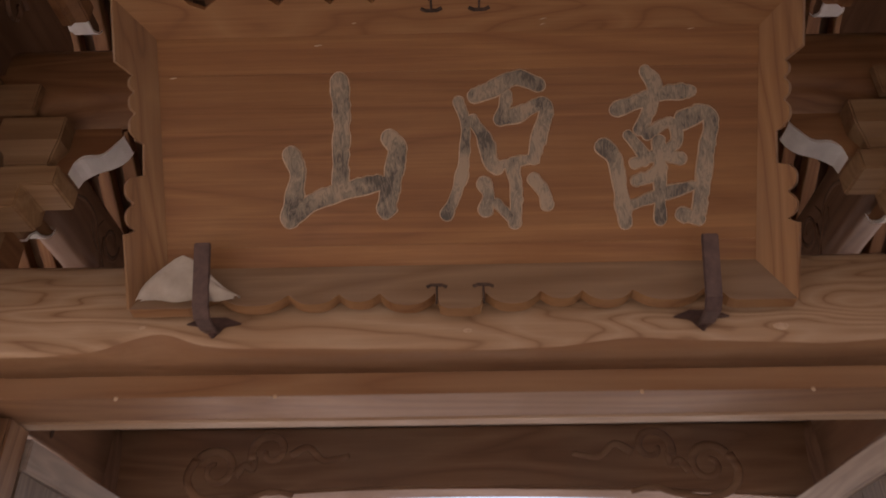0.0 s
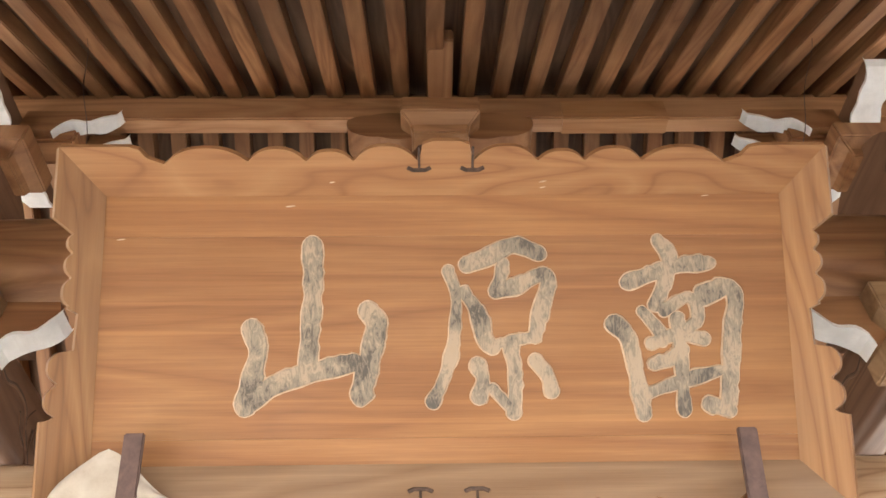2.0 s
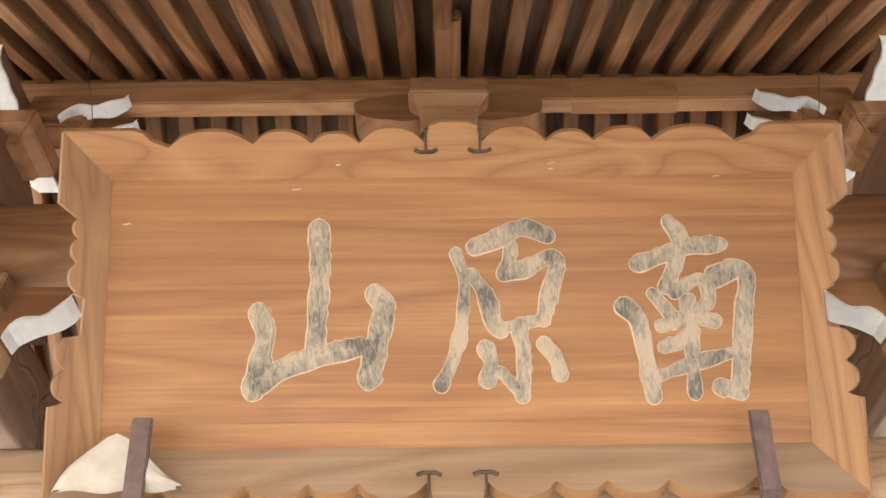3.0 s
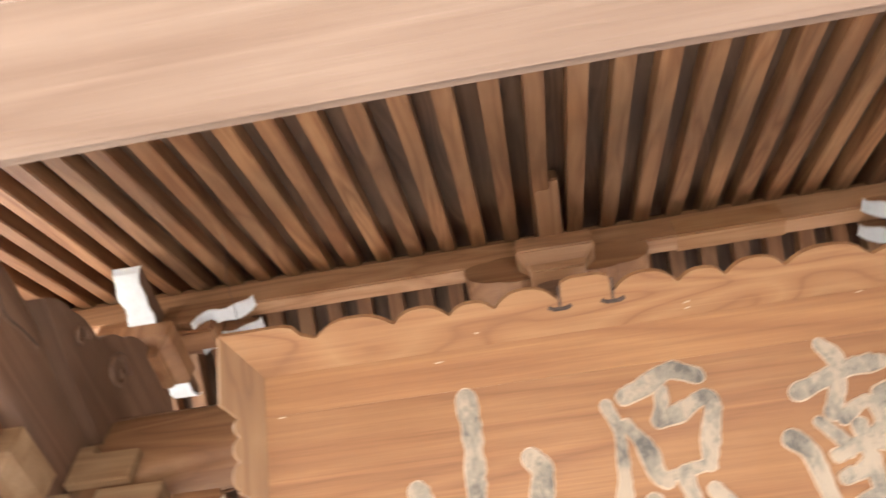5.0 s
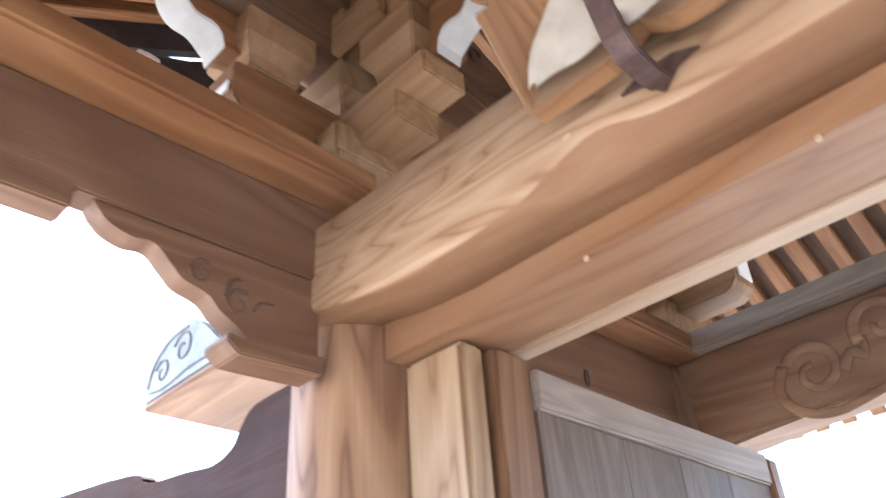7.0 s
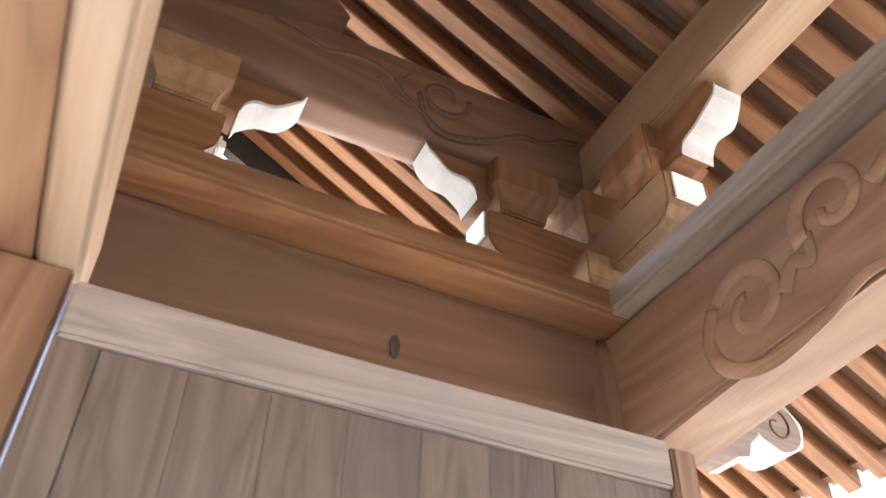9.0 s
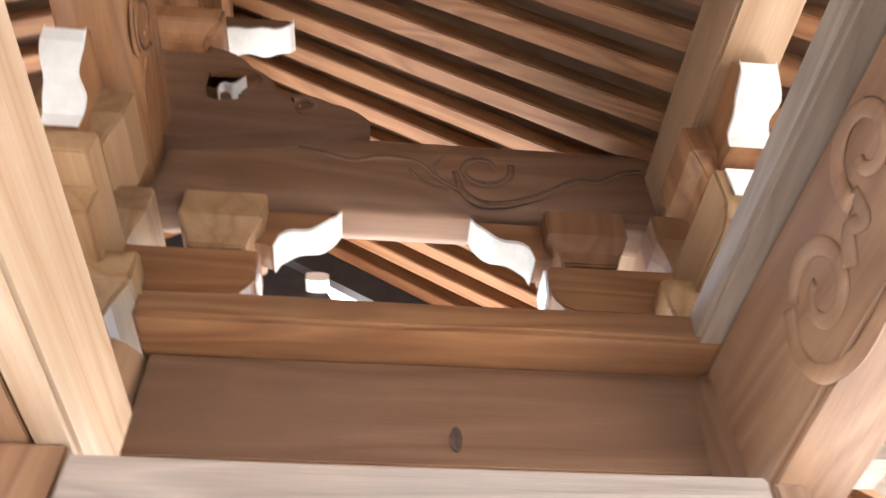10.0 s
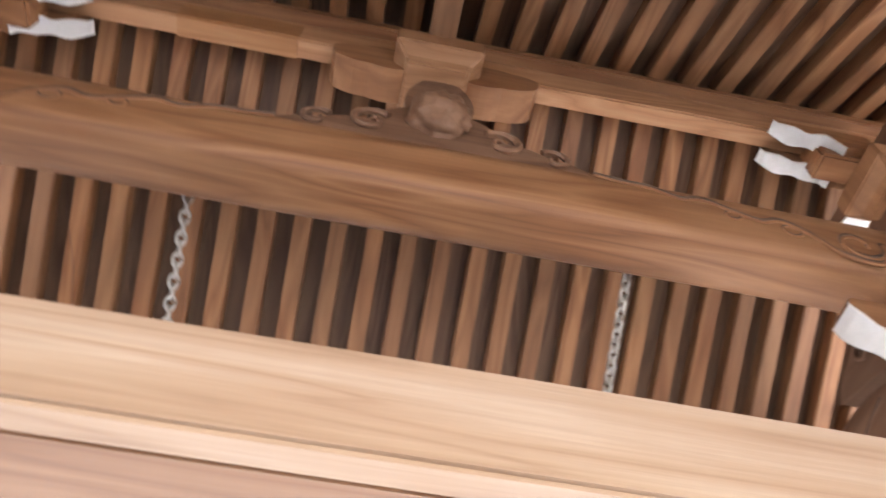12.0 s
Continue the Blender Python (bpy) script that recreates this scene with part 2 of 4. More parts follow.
paint = flaked_paint("worn grey paint")
rim = speckled("scraped wood edge", (0.33, 0.22, 0.135), (0.46, 0.33, 0.23), 60.0, 0.7, 0.4)
iron = speckled("rusty iron", (0.056, 0.03, 0.025), (0.10, 0.056, 0.046), 45.0, 0.55, 0.3, 0.35)
steel = speckled("zinc chain", (0.36, 0.34, 0.31), (0.5, 0.48, 0.44), 60.0, 0.4, 0.1, 0.7)
cloth = speckled("pad cloth", (0.50, 0.44, 0.365), (0.60, 0.55, 0.475), 25.0, 0.85, 0.3)
gravel = speckled("pale gravel", (0.38, 0.35, 0.31), (0.62, 0.58, 0.53), 40.0, 0.9, 0.6, 0.0, 0.02)
stone = speckled("grey stone", (0.25, 0.24, 0.23), (0.42, 0.41, 0.39), 25.0, 0.8, 0.4)
tile = speckled("grey roof tile", (0.16, 0.17, 0.18), (0.30, 0.31, 0.32), 14.0, 0.5, 0.3)
dull_tile = speckled("weathered dark tile", (0.06, 0.063, 0.066), (0.125, 0.128, 0.13), 22.0, 0.8, 0.5)
plaster = speckled("white plaster", (0.70, 0.69, 0.66), (0.82, 0.81, 0.78), 9.0, 0.85, 0.1)
# Dark colour standing in for the shade inside carved lines.
groove_shade = speckled("carved groove shade", (0.06, 0.034, 0.022), (0.12, 0.068, 0.042), 50.0, 0.8, 0.4)
# Dark knot colour, also painted in as the shade of gaps and cuts.
shade_hole = speckled("dark knot and gap shade", (0.03, 0.018, 0.012), (0.08, 0.045, 0.03), 60.0, 0.9, 0.6)


# ---- mesh helpers ----
def finish(name, bm, material, bevel=0.0, smooth=False):
    bmesh.ops.recalc_face_normals(bm, faces=bm.faces)
    if bevel:
        sharp = [e for e in bm.edges if len(e.link_faces) == 2 and e.calc_face_angle(0) > 0.6]
        bmesh.ops.bevel(bm, geom=sharp, offset=bevel, segments=2, affect="EDGES", clamp_overlap=True)
    me = bpy.data.meshes.new(name)
    bm.to_mesh(me)
    bm.free()
    me.materials.append(material)
    if smooth:
        me.polygons.foreach_set("use_smooth", [True] * len(me.polygons))
    return me


def part(name, bm, material, parent=None, label="", bevel=0.0, smooth=False):
    ob = new(name, finish(name, bm, material, bevel, smooth))
    ob.parent = parent
    return tagged(ob, label)


def thing(name, label, category, group="", kind="", at=(0, 0, 0)):
    ob = new(name)
    ob.location = at
    return tagged(ob, label, category, group, kind)


def box(x0, x1, y0, y1, z0, z1, bm=None):
    bm = bm or bmesh.new()
    v = [bm.verts.new((x, y, z)) for x in (x0, x1) for y in (y0, y1) for z in (z0, z1)]
    for f in ((0, 1, 3, 2), (4, 6, 7, 5), (0, 4, 5, 1), (2, 3, 7, 6), (0, 2, 6, 4), (1, 5, 7, 3)):
        bm.faces.new([v[i] for i in f])
    return bm


def bar(x0, x1, y0, y1, z0, z1, along="x", cuts=24, bow=0.0, wobble=0.004, seed=0.0):
    """A long timber, cut into short lengths so that it can bow and be a little uneven."""
    bm = bmesh.new()
    lo, hi = (x0, x1) if along == "x" else (y0, y1)
    rings = []
    for i in range(cuts + 1):
        f = i / cuts
        p = lo + (hi - lo) * f
        lift = bow * 4 * f * (1 - f)
        ring = []
        for j, (a, z) in enumerate(((0, z0 + lift), (1, z0 + lift), (1, z1), (0, z1))):
            w = wobble * noise.noise((p * 1.7 + seed, j * 3.1, seed))
            q = ((y0, y1) if along == "x" else (x0, x1))[a] + (w if a else -w)
            ring.append(bm.verts.new((p, q, z + w) if along == "x" else (q, p, z + w)))
        rings.append(ring)
    for a, b in zip(rings, rings[1:]):
        for j in range(4):
            bm.faces.new((a[j], a[(j + 1) % 4], b[(j + 1) % 4], b[j]))
    bm.faces.new(rings[0])
    bm.faces.new(rings[-1][::-1])
    return bm


def slab(points, axis, lo, hi, bm=None):
    """An outline in a plane, given thickness along the axis: 'x' takes (y, z), 'y' takes (x, z)."""
    bm = bm or bmesh.new()
    make = (lambda p, d: (d, p[0], p[1])) if axis == "x" else (lambda p, d: (p[0], d, p[1]))
    a = [bm.verts.new(make(p, lo)) for p in points]
    b = [bm.verts.new(make(p, hi)) for p in points]
    n = len(points)
    fa, fb = bm.faces.new(a), bm.faces.new(b[::-1])
    for i in range(n):
        bm.faces.new((a[i], b[i], b[(i + 1) % n], a[(i + 1) % n]))
    bm.normal_update()
    bmesh.ops.triangulate(bm, faces=[fa, fb], ngon_method="EAR_CLIP")
    return bm


def round_post(x, y, r, z0, z1, sides=40):
    bm = bmesh.new()
    bmesh.ops.create_cone(bm, cap_ends=True, segments=sides, radius1=r * 1.02, radius2=r, depth=z1 - z0,
                          matrix=Matrix.Translation((x, y, (z0 + z1) / 2)))
    return bm


def tube(points, r, sides=8, bm=None, taper=0.0):
    bm = bm or bmesh.new()
    pts = [Vector(p) for p in points]
    rings = []
    for i, p in enumerate(pts):
        d = (pts[min(i + 1, len(pts) - 1)] - pts[max(i - 1, 0)]).normalized()
        side = d.cross(Vector((0.31, 0.87, 0.39))).normalized()
        up = d.cross(side)
        rr = r * (1 - taper * i / (len(pts) - 1))
        rings.append([bm.verts.new(p + rr * (math.cos(k * math.tau / sides) * side + math.sin(k * math.tau / sides) * up)) for k in range(sides)])
    for a, b in zip(rings, rings[1:]):
        for k in range(sides):
            bm.faces.new((a[k], a[(k + 1) % sides], b[(k + 1) % sides], b[k]))
    bm.faces.new(rings[0][::-1])
    bm.faces.new(rings[-1])
    return bm


def spiral(c, r, turns, start, sense=1, n=26, shrink=0.25):
    """Points of a scroll in a plane, from its outer end inwards."""
    return [(c[0] + r * (1 - (1 - shrink) * i / n) * math.cos(start + sense * turns * math.tau * i / n),
             c[1] + r * (1 - (1 - shrink) * i / n) * math.sin(start + sense * turns * math.tau * i / n)) for i in range(n + 1)]


def smooth_line(pts, steps=7):
    p = [Vector(q) for q in pts]
    p = [p[0] * 2 - p[1]] + p + [p[-1] * 2 - p[-2]]
    out = []
    for i in range(1, len(p) - 2):
        for k in range(steps):
            f = k / steps
            a, b, c, d = p[i - 1:i + 3]
            out.append(0.5 * ((2 * b) + (c - a) * f + (2 * a - 5 * b + 4 * c - d) * f * f + (3 * b - a - 3 * c + d) * f ** 3))
    return out + [p[-2]]


# ---- levels and planes of the gate ----
RIDGE_Y = 0.225
PURLIN_Y = 0.182
FRONT_Y, REAR_Y = -1.40, 1.68
MAIN_Y = 0.155
POST_X = 1.64
PLATE_LOW, PLATE_TOP = 2.735, 2.81
BEAM_LOW = 2.47
ARM_TOP = 3.26
SLOPE = 0.61
RAFTER_LOW = 4.40
RIDGE_LOW = 4.205

# ---- ground ----
bm = bmesh.new()
bmesh.ops.create_grid(bm, x_segments=60, y_segments=60, size=600)
part("ground", bm, gravel)
tagged(bpy.data.objects["ground"], "pale raked gravel ground round the gate", "ground", kind="structure")

# ---- posts ----
for sx in (-1, 1):
    p = thing("main_post", "round reddish-brown timber main post with long grain", "post", "gate posts", "structure")
    part("shaft", round_post(sx * 1.655, RIDGE_Y - 0.01, 0.168, 0.12, 2.735, 64), post_z, p, smooth=False)
    part("base_stone", round_post(sx * 1.655, RIDGE_Y, 0.25, 0.0, 0.12), stone, p, "round grey base stone")
    for y in (FRONT_Y - 0.02, REAR_Y):
        p = thing("side_post", "round weathered timber side post drawn in at the top", "post", "gate posts", "structure")
        bm = bmesh.new()
        rows = [[bm.verts.new((sx * POST_X + r * math.cos(k * math.tau / 36), y + r * math.sin(k * math.tau / 36), z)) for k in range(36)]
                for r, z in ((0.165, 0.12), (0.162, 1.6), (0.157, 2.36), (0.155, 2.50), (0.15, 2.62), (0.142, 2.69), (0.13, 2.733))]
        for lower, upper in zip(rows, rows[1:]):
            for k in range(36):
                bm.faces.new((lower[k], lower[(k + 1) % 36], upper[(k + 1) % 36], upper[k]))
        bm.faces.new(rows[0][::-1]); bm.faces.new(rows[-1])
        part("shaft", bm, dark_z, p, smooth=True)
        part("base_stone", round_post(sx * POST_X, y, 0.24, 0.0, 0.12), stone, p, "round grey base stone")

# ---- main lintel ----
lintel = thing("main_lintel", "pale weathered timber lintel with a wavy natural lower edge", "beam", kind="structure")
WANE_X = (-1.67, -1.59, -1.43, -1.27, -1.09, -0.95, -0.86, -0.77, -0.70, -0.57, -0.28, 0.13, 0.27, 0.44, 0.69, 0.96, 1.67)
WANE_Z = (2.462, 2.458, 2.424, 2.402, 2.402, 2.414, 2.446, 2.472, 2.432, 2.418, 2.414, 2.404, 2.411, 2.434, 2.420, 2.409, 2.455)
bm = bmesh.new()
rings = []
for i in range(121):
    x = -1.665 + 3.33 * i / 120
    f = abs(x) / 1.665
    low = sum(np.interp(x + d, WANE_X, WANE_Z) for d in (-0.04, -0.02, 0, 0.02, 0.04)) / 5 + 0.003 * noise.noise((x * 9, 2.0, 0))
    base = min(low - 0.004, 2.400 + 0.05 * max(0, f - 0.75) / 0.25)
    top = 2.662 + 0.012 * f + 0.004 * noise.noise((x * 2, 7, 0))
    front = 0.006 * noise.noise((x * 3, 1, 5))
    back = front + 0.012 + 0.9 * (low - base)
    prof = ((0.22, base), (back + 0.03, base), (back + 0.012, base + 0.003), (front + 0.008, low - 0.004), (front, low + 0.012), (front + 0.003 * noise.noise((x * 7, 3, 1)), (low + top) / 2), (front, top - 0.012), (front + 0.012, top), (0.22, top))
    rings.append([bm.verts.new((x, y, z)) for y, z in prof])
for a, b in zip(rings, rings[1:]):
    for j in range(9):
        f = bm.faces.new((a[j], a[(j + 1) % 9], b[(j + 1) % 9], b[j]))
        # Underside and wane take the wood with shade in its colour.
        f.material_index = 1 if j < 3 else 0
        f.smooth = True
bm.faces.new(rings[0]); bm.faces.new(rings[-1][::-1])
log = part("beam", bm, lintel_x, lintel)
log.data.materials.append(under_shade_x)
part("head_board", bar(-1.49, 1.49, 0.15, 0.337, 2.338, 2.53, wobble=0.002, seed=4), head_x, lintel, "reddish-brown board with nail heads", bevel=0.002)
part("back_board", bar(-1.49, 1.49, 0.3385, 0.408, 2.334, 2.536, wobble=0.001, seed=9), beige_x, lintel, "pale planed board", bevel=0.009)
for x in (-0.93, -0.495, 0.495, 0.95):
    part("nail", round_post(0, 0, 0.006, 0, 0.002, 8), rim, lintel).matrix_basis = pose(x, 0.1505, 2.335, 90)


# ---- side beams, plates, front and rear beams ----
def scrollwork(parent, axis, d, sense, c, size, material):
    """Carved scroll bands lying proud on a beam's face."""
    make = (lambda p: (d, c[0] + sense * p[0] * size, c[1] + p[1] * size)) if axis == "x" else (lambda p: (c[0] + sense * p[0] * size, d, c[1] + p[1] * size))
    lines = [spiral((0, 0), 0.10, 1.15, 2.6, -1), spiral((0.25, 0.085), 0.095, 1.1, 3.6, -1),
             smooth_line([(-0.10, 0.05), (-0.13, -0.03), (-0.09, -0.11), (0.02, -0.15), (0.16, -0.13), (0.27, -0.1), (0.37, -0.12)]),
             smooth_line([(0.09, -0.03), (0.13, 0.02), (0.17, 0.0), (0.18, 0.06)]), smooth_line([(0.34, 0.06), (0.42, 0.1), (0.5, 0.04), (0.62, 0.06)])]
    for line in lines:
        bm = tube([make(p) for p in line], 0.02 * size / 0.9, 10, taper=0.45)
        for v in bm.verts:
            v.co[0 if axis == "x" else 1] = d + 0.32 * (v.co[0 if axis == "x" else 1] - d)
        part("scroll", bm, material, parent, smooth=True)


for sx in (-1, 1):
    for y0, y1, tag in ((FRONT_Y + 0.09, 0.075, "front"), (0.375, REAR_Y - 0.09, "rear")):
        b = thing("side_beam", "dark brown timber side beam under a bracket plate", "beam", "side beams", "structure")
        low = [(y0, BEAM_LOW + 0.012), (-0.55, BEAM_LOW + 0.012), (-0.55, 2.528), (y1, 2.528)] if tag == "front" else [(y0, BEAM_LOW + 0.012), (y1, BEAM_LOW + 0.012)]
        part("beam", slab(low + [(y1, PLATE_LOW), (y0, PLATE_LOW)], "x", *sorted((sx * 1.557, sx * 1.63))), dark_y, b, bevel=0.005)
        part("plate", bar(*sorted((sx * 1.435, sx * 1.84)), y0 - 0.02, y1 + 0.02, PLATE_LOW, PLATE_TOP, "y", seed=y1), mid_y, b, "reddish-brown plate", bevel=0.01)
part("knot", round_post(0, 0, 0.02, 0, 0.004, 9), shade_hole, [o for o in scene.objects if o.name.startswith("side_beam")][1]).matrix_basis = pose(-1.5565, 1.03, 2.545, 0, 90) @ Matrix.Diagonal((1.5, 0.6, 1, 1))

for y, face, tag in ((FRONT_Y, 1, "front_beam"), (REAR_Y, -1, "rear_beam")):
    b = thing(tag, "brown timber tie beam carved with scroll relief", "beam", "tie beams", "structure")
    yb = y - 0.03 if y < 0 else y
    part("beam", bar(-1.56, 1.56, yb - 0.085, yb + 0.085, 2.385, PLATE_LOW, bow=0.03 if y < 0 else 0.07, seed=y), rear_x if y > 0 else pink_x, b, bevel=0.012)
    part("plate", bar(-1.86, 1.86, yb - 0.14, yb + 0.14, PLATE_LOW + 0.003, PLATE_TOP + 0.003, seed=y * 2), plate_x, b, "greyed plate", bevel=0.01)
    for sx in (-1, 1):
        scrollwork(b, "y", yb + face * 0.086, -sx, (sx * 1.08, 2.545), 0.95, rear_x if y > 0 else pink_x)


# ---- brackets: bearing blocks, curved arms, white-tipped noses ----
def block(w, z0, z1, c=(0, 0)):
    """A bearing block, square above and drawn in below."""
    bm = bmesh.new()
    h, zs = w / 2, z0 + (z1 - z0) * 0.45
    rows = []
    for r, z in ((h * 0.68, z0), (h * 0.74, z0 + (zs - z0) * 0.45), (h, zs), (h, z1)):
        rows.append([bm.verts.new((c[0] + sx * r, c[1] + sy * r, z)) for sx, sy in ((-1, -1), (1, -1), (1, 1), (-1, 1))])
    for a, b in zip(rows, rows[1:]):
        for k in range(4):
            bm.faces.new((a[k], a[(k + 1) % 4], b[(k + 1) % 4], b[k]))
    bm.faces.new(rows[0][::-1])
    bm.faces.new(rows[-1])
    return bm


def arm_outline(reach, z0, z1):
    """A boat-shaped bracket arm, seen from its side."""
    right = [(reach, z1), (reach, z0 + (z1 - z0) * 0.42), (reach * 0.985, z0 + (z1 - z0) * 0.26), (reach * 0.93, z0 + (z1 - z0) * 0.08), (reach * 0.86, z0)]
    return right + [(-p, z) for p, z in reversed(right)]


def stepped_outline(reach, z0, z1):
    """A bracket arm whose ends are cut in square steps."""
    zm = z0 + (z1 - z0) * 0.52
    right = [(reach, z1), (reach, zm), (reach * 0.74, zm), (reach * 0.74, z0)]
    return right + [(-p, z) for p, z in reversed(right)]


def nose(axis, sense, start, base, tip, z0, ztip, ztop, half, parent, wood_m, at=0.0):
    """A carved arm end with an ogee underside, painted white underneath."""
    n = 10
    curve = []
    for i in range(n + 1):
        f = i / n
        z = z0 + (ztip - z0) * f + 0.016 * math.sin(f * math.tau) * (1 - 0.3 * f)
        curve.append((base + (tip - base) * f, z))
    outline = [(start, ztop), (start, z0 + 0.0), (base - 0.03, z0), (base, z0 - 0.012)] + curve[1:] + [(tip + 0.006, ztip + 0.02), (tip - 0.01, ztop)]
    outline = [(sense * p, z) for p, z in outline]
    ob = part("nose", slab(outline, "x" if axis == "y" else "y", at - half, at + half), wood_m, parent, "carved arm end")
    bm = bmesh.new()
    rows = []
    for p, z in [(base + 0.006, z0 - 0.017)] + [(p, z - 0.005) for p, z in curve[1:]] + [(tip + 0.013, ztip + 0.022)]:
        w = half + 0.005 + 0.005 * math.sin(p * 60)
        rows.append([bm.verts.new((at + q, sense * p, z + dz) if axis == "y" else (sense * p, at + q, z + dz)) for q, dz in ((-w, 0.012), (-w, 0), (w, 0), (w, 0.012))])
    for a, b in zip(rows, rows[1:]):
        for k in range(3):
            bm.faces.new((a[k], a[k + 1], b[k + 1], b[k]))
    bmesh.ops.solidify(bm, geom=bm.faces[:], thickness=0.003)
    part("painted_tip", bm, white, ob, "chalk-white painted underside")
    return ob


def bracket_set(x, y, along_x, along_y, big=0.30):
    """Block, crossed arms, small blocks and noses. along_*: the senses in which noses point."""
    s = thing("bracket_set", "brown timber bracket set with white-painted arm ends", "bracket", "bracket sets", "structure", (x, y, 0))
    part("bearing_block", block(big, PLATE_TOP, 2.975), block_x, s, bevel=0.006)
    part("arm", slab(arm_outline(0.40, 2.93, 3.085), "x", -0.065, 0.065), mid_y, s, bevel=0.006)
    part("arm", slab(stepped_outline(0.40, 2.931, 3.086) if y == MAIN_Y else arm_outline(0.40, 2.931, 3.086), "y", -0.075, 0.075), block_x, s, bevel=0.006)
    for cx, cy in ((0, 0), (0.29, 0), (-0.29, 0), (0, 0.29), (0, -0.29)):
        # Main sets get paler small blocks: light and haze put into their colour.
        part("small_block", block(0.21, 3.087, ARM_TOP, (cx, cy)), block_x if y == MAIN_Y else mid_z, s, bevel=0.005)
        if cy or (cx and y != MAIN_Y):
            a = math.atan2(cy, cx)
            face = part("painted_end", box(-0.003, 0.003, -0.05, 0.05, 2.99, 3.08 if y != MAIN_Y else 3.02), white, s, "white-painted arm end")
            face.matrix_basis = pose(cx * 0.405 / 0.29, cy * 0.405 / 0.29, 0, 0, 0, math.degrees(a))
    for sense in along_y:
        nose("y", sense, 0.26, 0.42, 0.575, 3.135, 3.245, ARM_TOP, 0.042, s, mid_y)
    for sense in along_x:
        nose("x", sense, 0.26, 0.41 if y == MAIN_Y else 0.45, 0.555 if y == MAIN_Y else 0.59, 3.09 if y == MAIN_Y else 3.115, 3.195, ARM_TOP, 0.036 if y == MAIN_Y else 0.042, s, mid_x)
    return s


for sx in (-1, 1):
    for y, ys in ((FRONT_Y, (1,)), (MAIN_Y, (-1, 1)), (REAR_Y, (-1,))):
        bracket_set(sx * POST_X, y, (-sx, sx) if y != MAIN_Y else (-sx,), ys)


# ---- rainbow beams ----
def rainbow(axis, lo, hi, c, half, z0, z1, bow, parent, material):
    bm = bmesh.new()
    n, rows = 40, []
    for i in range(n + 1):
        f = i / n
        p = lo + (hi - lo) * f
        e = min(f, 1 - f)
        rise = bow * (1 - math.exp(-((e / 0.09) ** 2)))
        full = half * (1 - 0.04 * math.exp(-((e / 0.05) ** 2)))
        prof = []
        for k in range(24):
            a = k / 24 * math.tau + math.pi / 24
            u, v = math.cos(a), math.sin(a)
            m = (abs(u) ** 7 + abs(v) ** 7) ** (1 / 7)
            prof.append((c + full * u / m, (z0 + z1 + rise) / 2 + (z1 - z0 - rise) / 2 * v / m))
        rows.append([bm.verts.new((p, q, z) if axis == "x" else (q, p, z)) for q, z in prof])
    for a, b in zip(rows, rows[1:]):
        for k in range(24):
            bm.faces.new((a[k], a[(k + 1) % 24], b[(k + 1) % 24], b[k]))
    bm.faces.new(rows[0]); bm.faces.new(rows[-1][::-1])
    return part("beam", bm, material, parent, smooth=True)


def vine(parent, axis, d, ends, z, lines, material):
    """Carved line work on a rainbow beam: flattened dark tubes whose colour stands for groove shade, each with a raised
    lip beside it. lines: (radius, points from the beam's end).
    """
    out = 0.0015 if d > 0 else -0.0015
    for p, s in ends:
        for r, pts in lines:
            line = smooth_line(pts, 6)
            for name, lift, rr, m in (("carved_line", 0.0, r, groove_shade), ("carved_lip", r * 1.5, r * 0.8, material)):
                make = (lambda q: (d, p + s * q[0], z + q[1] - lift)) if axis == "x" else (lambda q: (p + s * q[0], d, z + q[1] - lift))
                bm = tube([make(q) for q in line], rr, 6, taper=0.35)
                k = 0 if axis == "x" else 1
                for v in bm.verts:
                    v.co[k] = d + (0.35 if m is groove_shade else 0.8) * (v.co[k] - d)
                part(name, bm, m, parent, smooth=True)


SIDE_VINE = [(0.010, spiral((0.53, 0.055), 0.085, 1.05, 2.9, 1, 14, 0.35)), (0.010, [(0.61, 0.03), (0.585, -0.06), (0.51, -0.10), (0.38, -0.055), (0.27, 0.02), (0.19, 0.03), (0.12, 0.075), (0.06, 0.09)]),
             (0.007, [(0.585, -0.06), (0.66, 0.0), (0.72, 0.07), (0.82, 0.085), (0.90, 0.06), (0.98, 0.085), (1.06, 0.105)]), (0.005, [(0.66, 0.0), (0.67, 0.05), (0.64, 0.10)]), (0.005, [(0.74, 0.03), (0.70, -0.02), (0.63, -0.05)])]
MAIN_VINE = [(0.009, spiral((0.33, -0.01), 0.075, 1.1, 2.9, 1, 14, 0.3)), (0.009, [(0.26, -0.03), (0.30, -0.09), (0.40, -0.075), (0.47, 0.0), (0.54, 0.04), (0.60, 0.02), (0.67, 0.045), (0.75, 0.08), (0.82, 0.065), (0.90, 0.095), (0.98, 0.10), (1.06, 0.113)]),
             (0.005, spiral((0.52, 0.0), 0.035, 1.0, 2.9, 1, 10, 0.3)), (0.005, spiral((0.68, 0.025), 0.028, 1.0, 2.9, 1, 10, 0.3)), (0.006, [(0.26, -0.03), (0.20, -0.09), (0.12, -0.10), (0.05, -0.13)])]
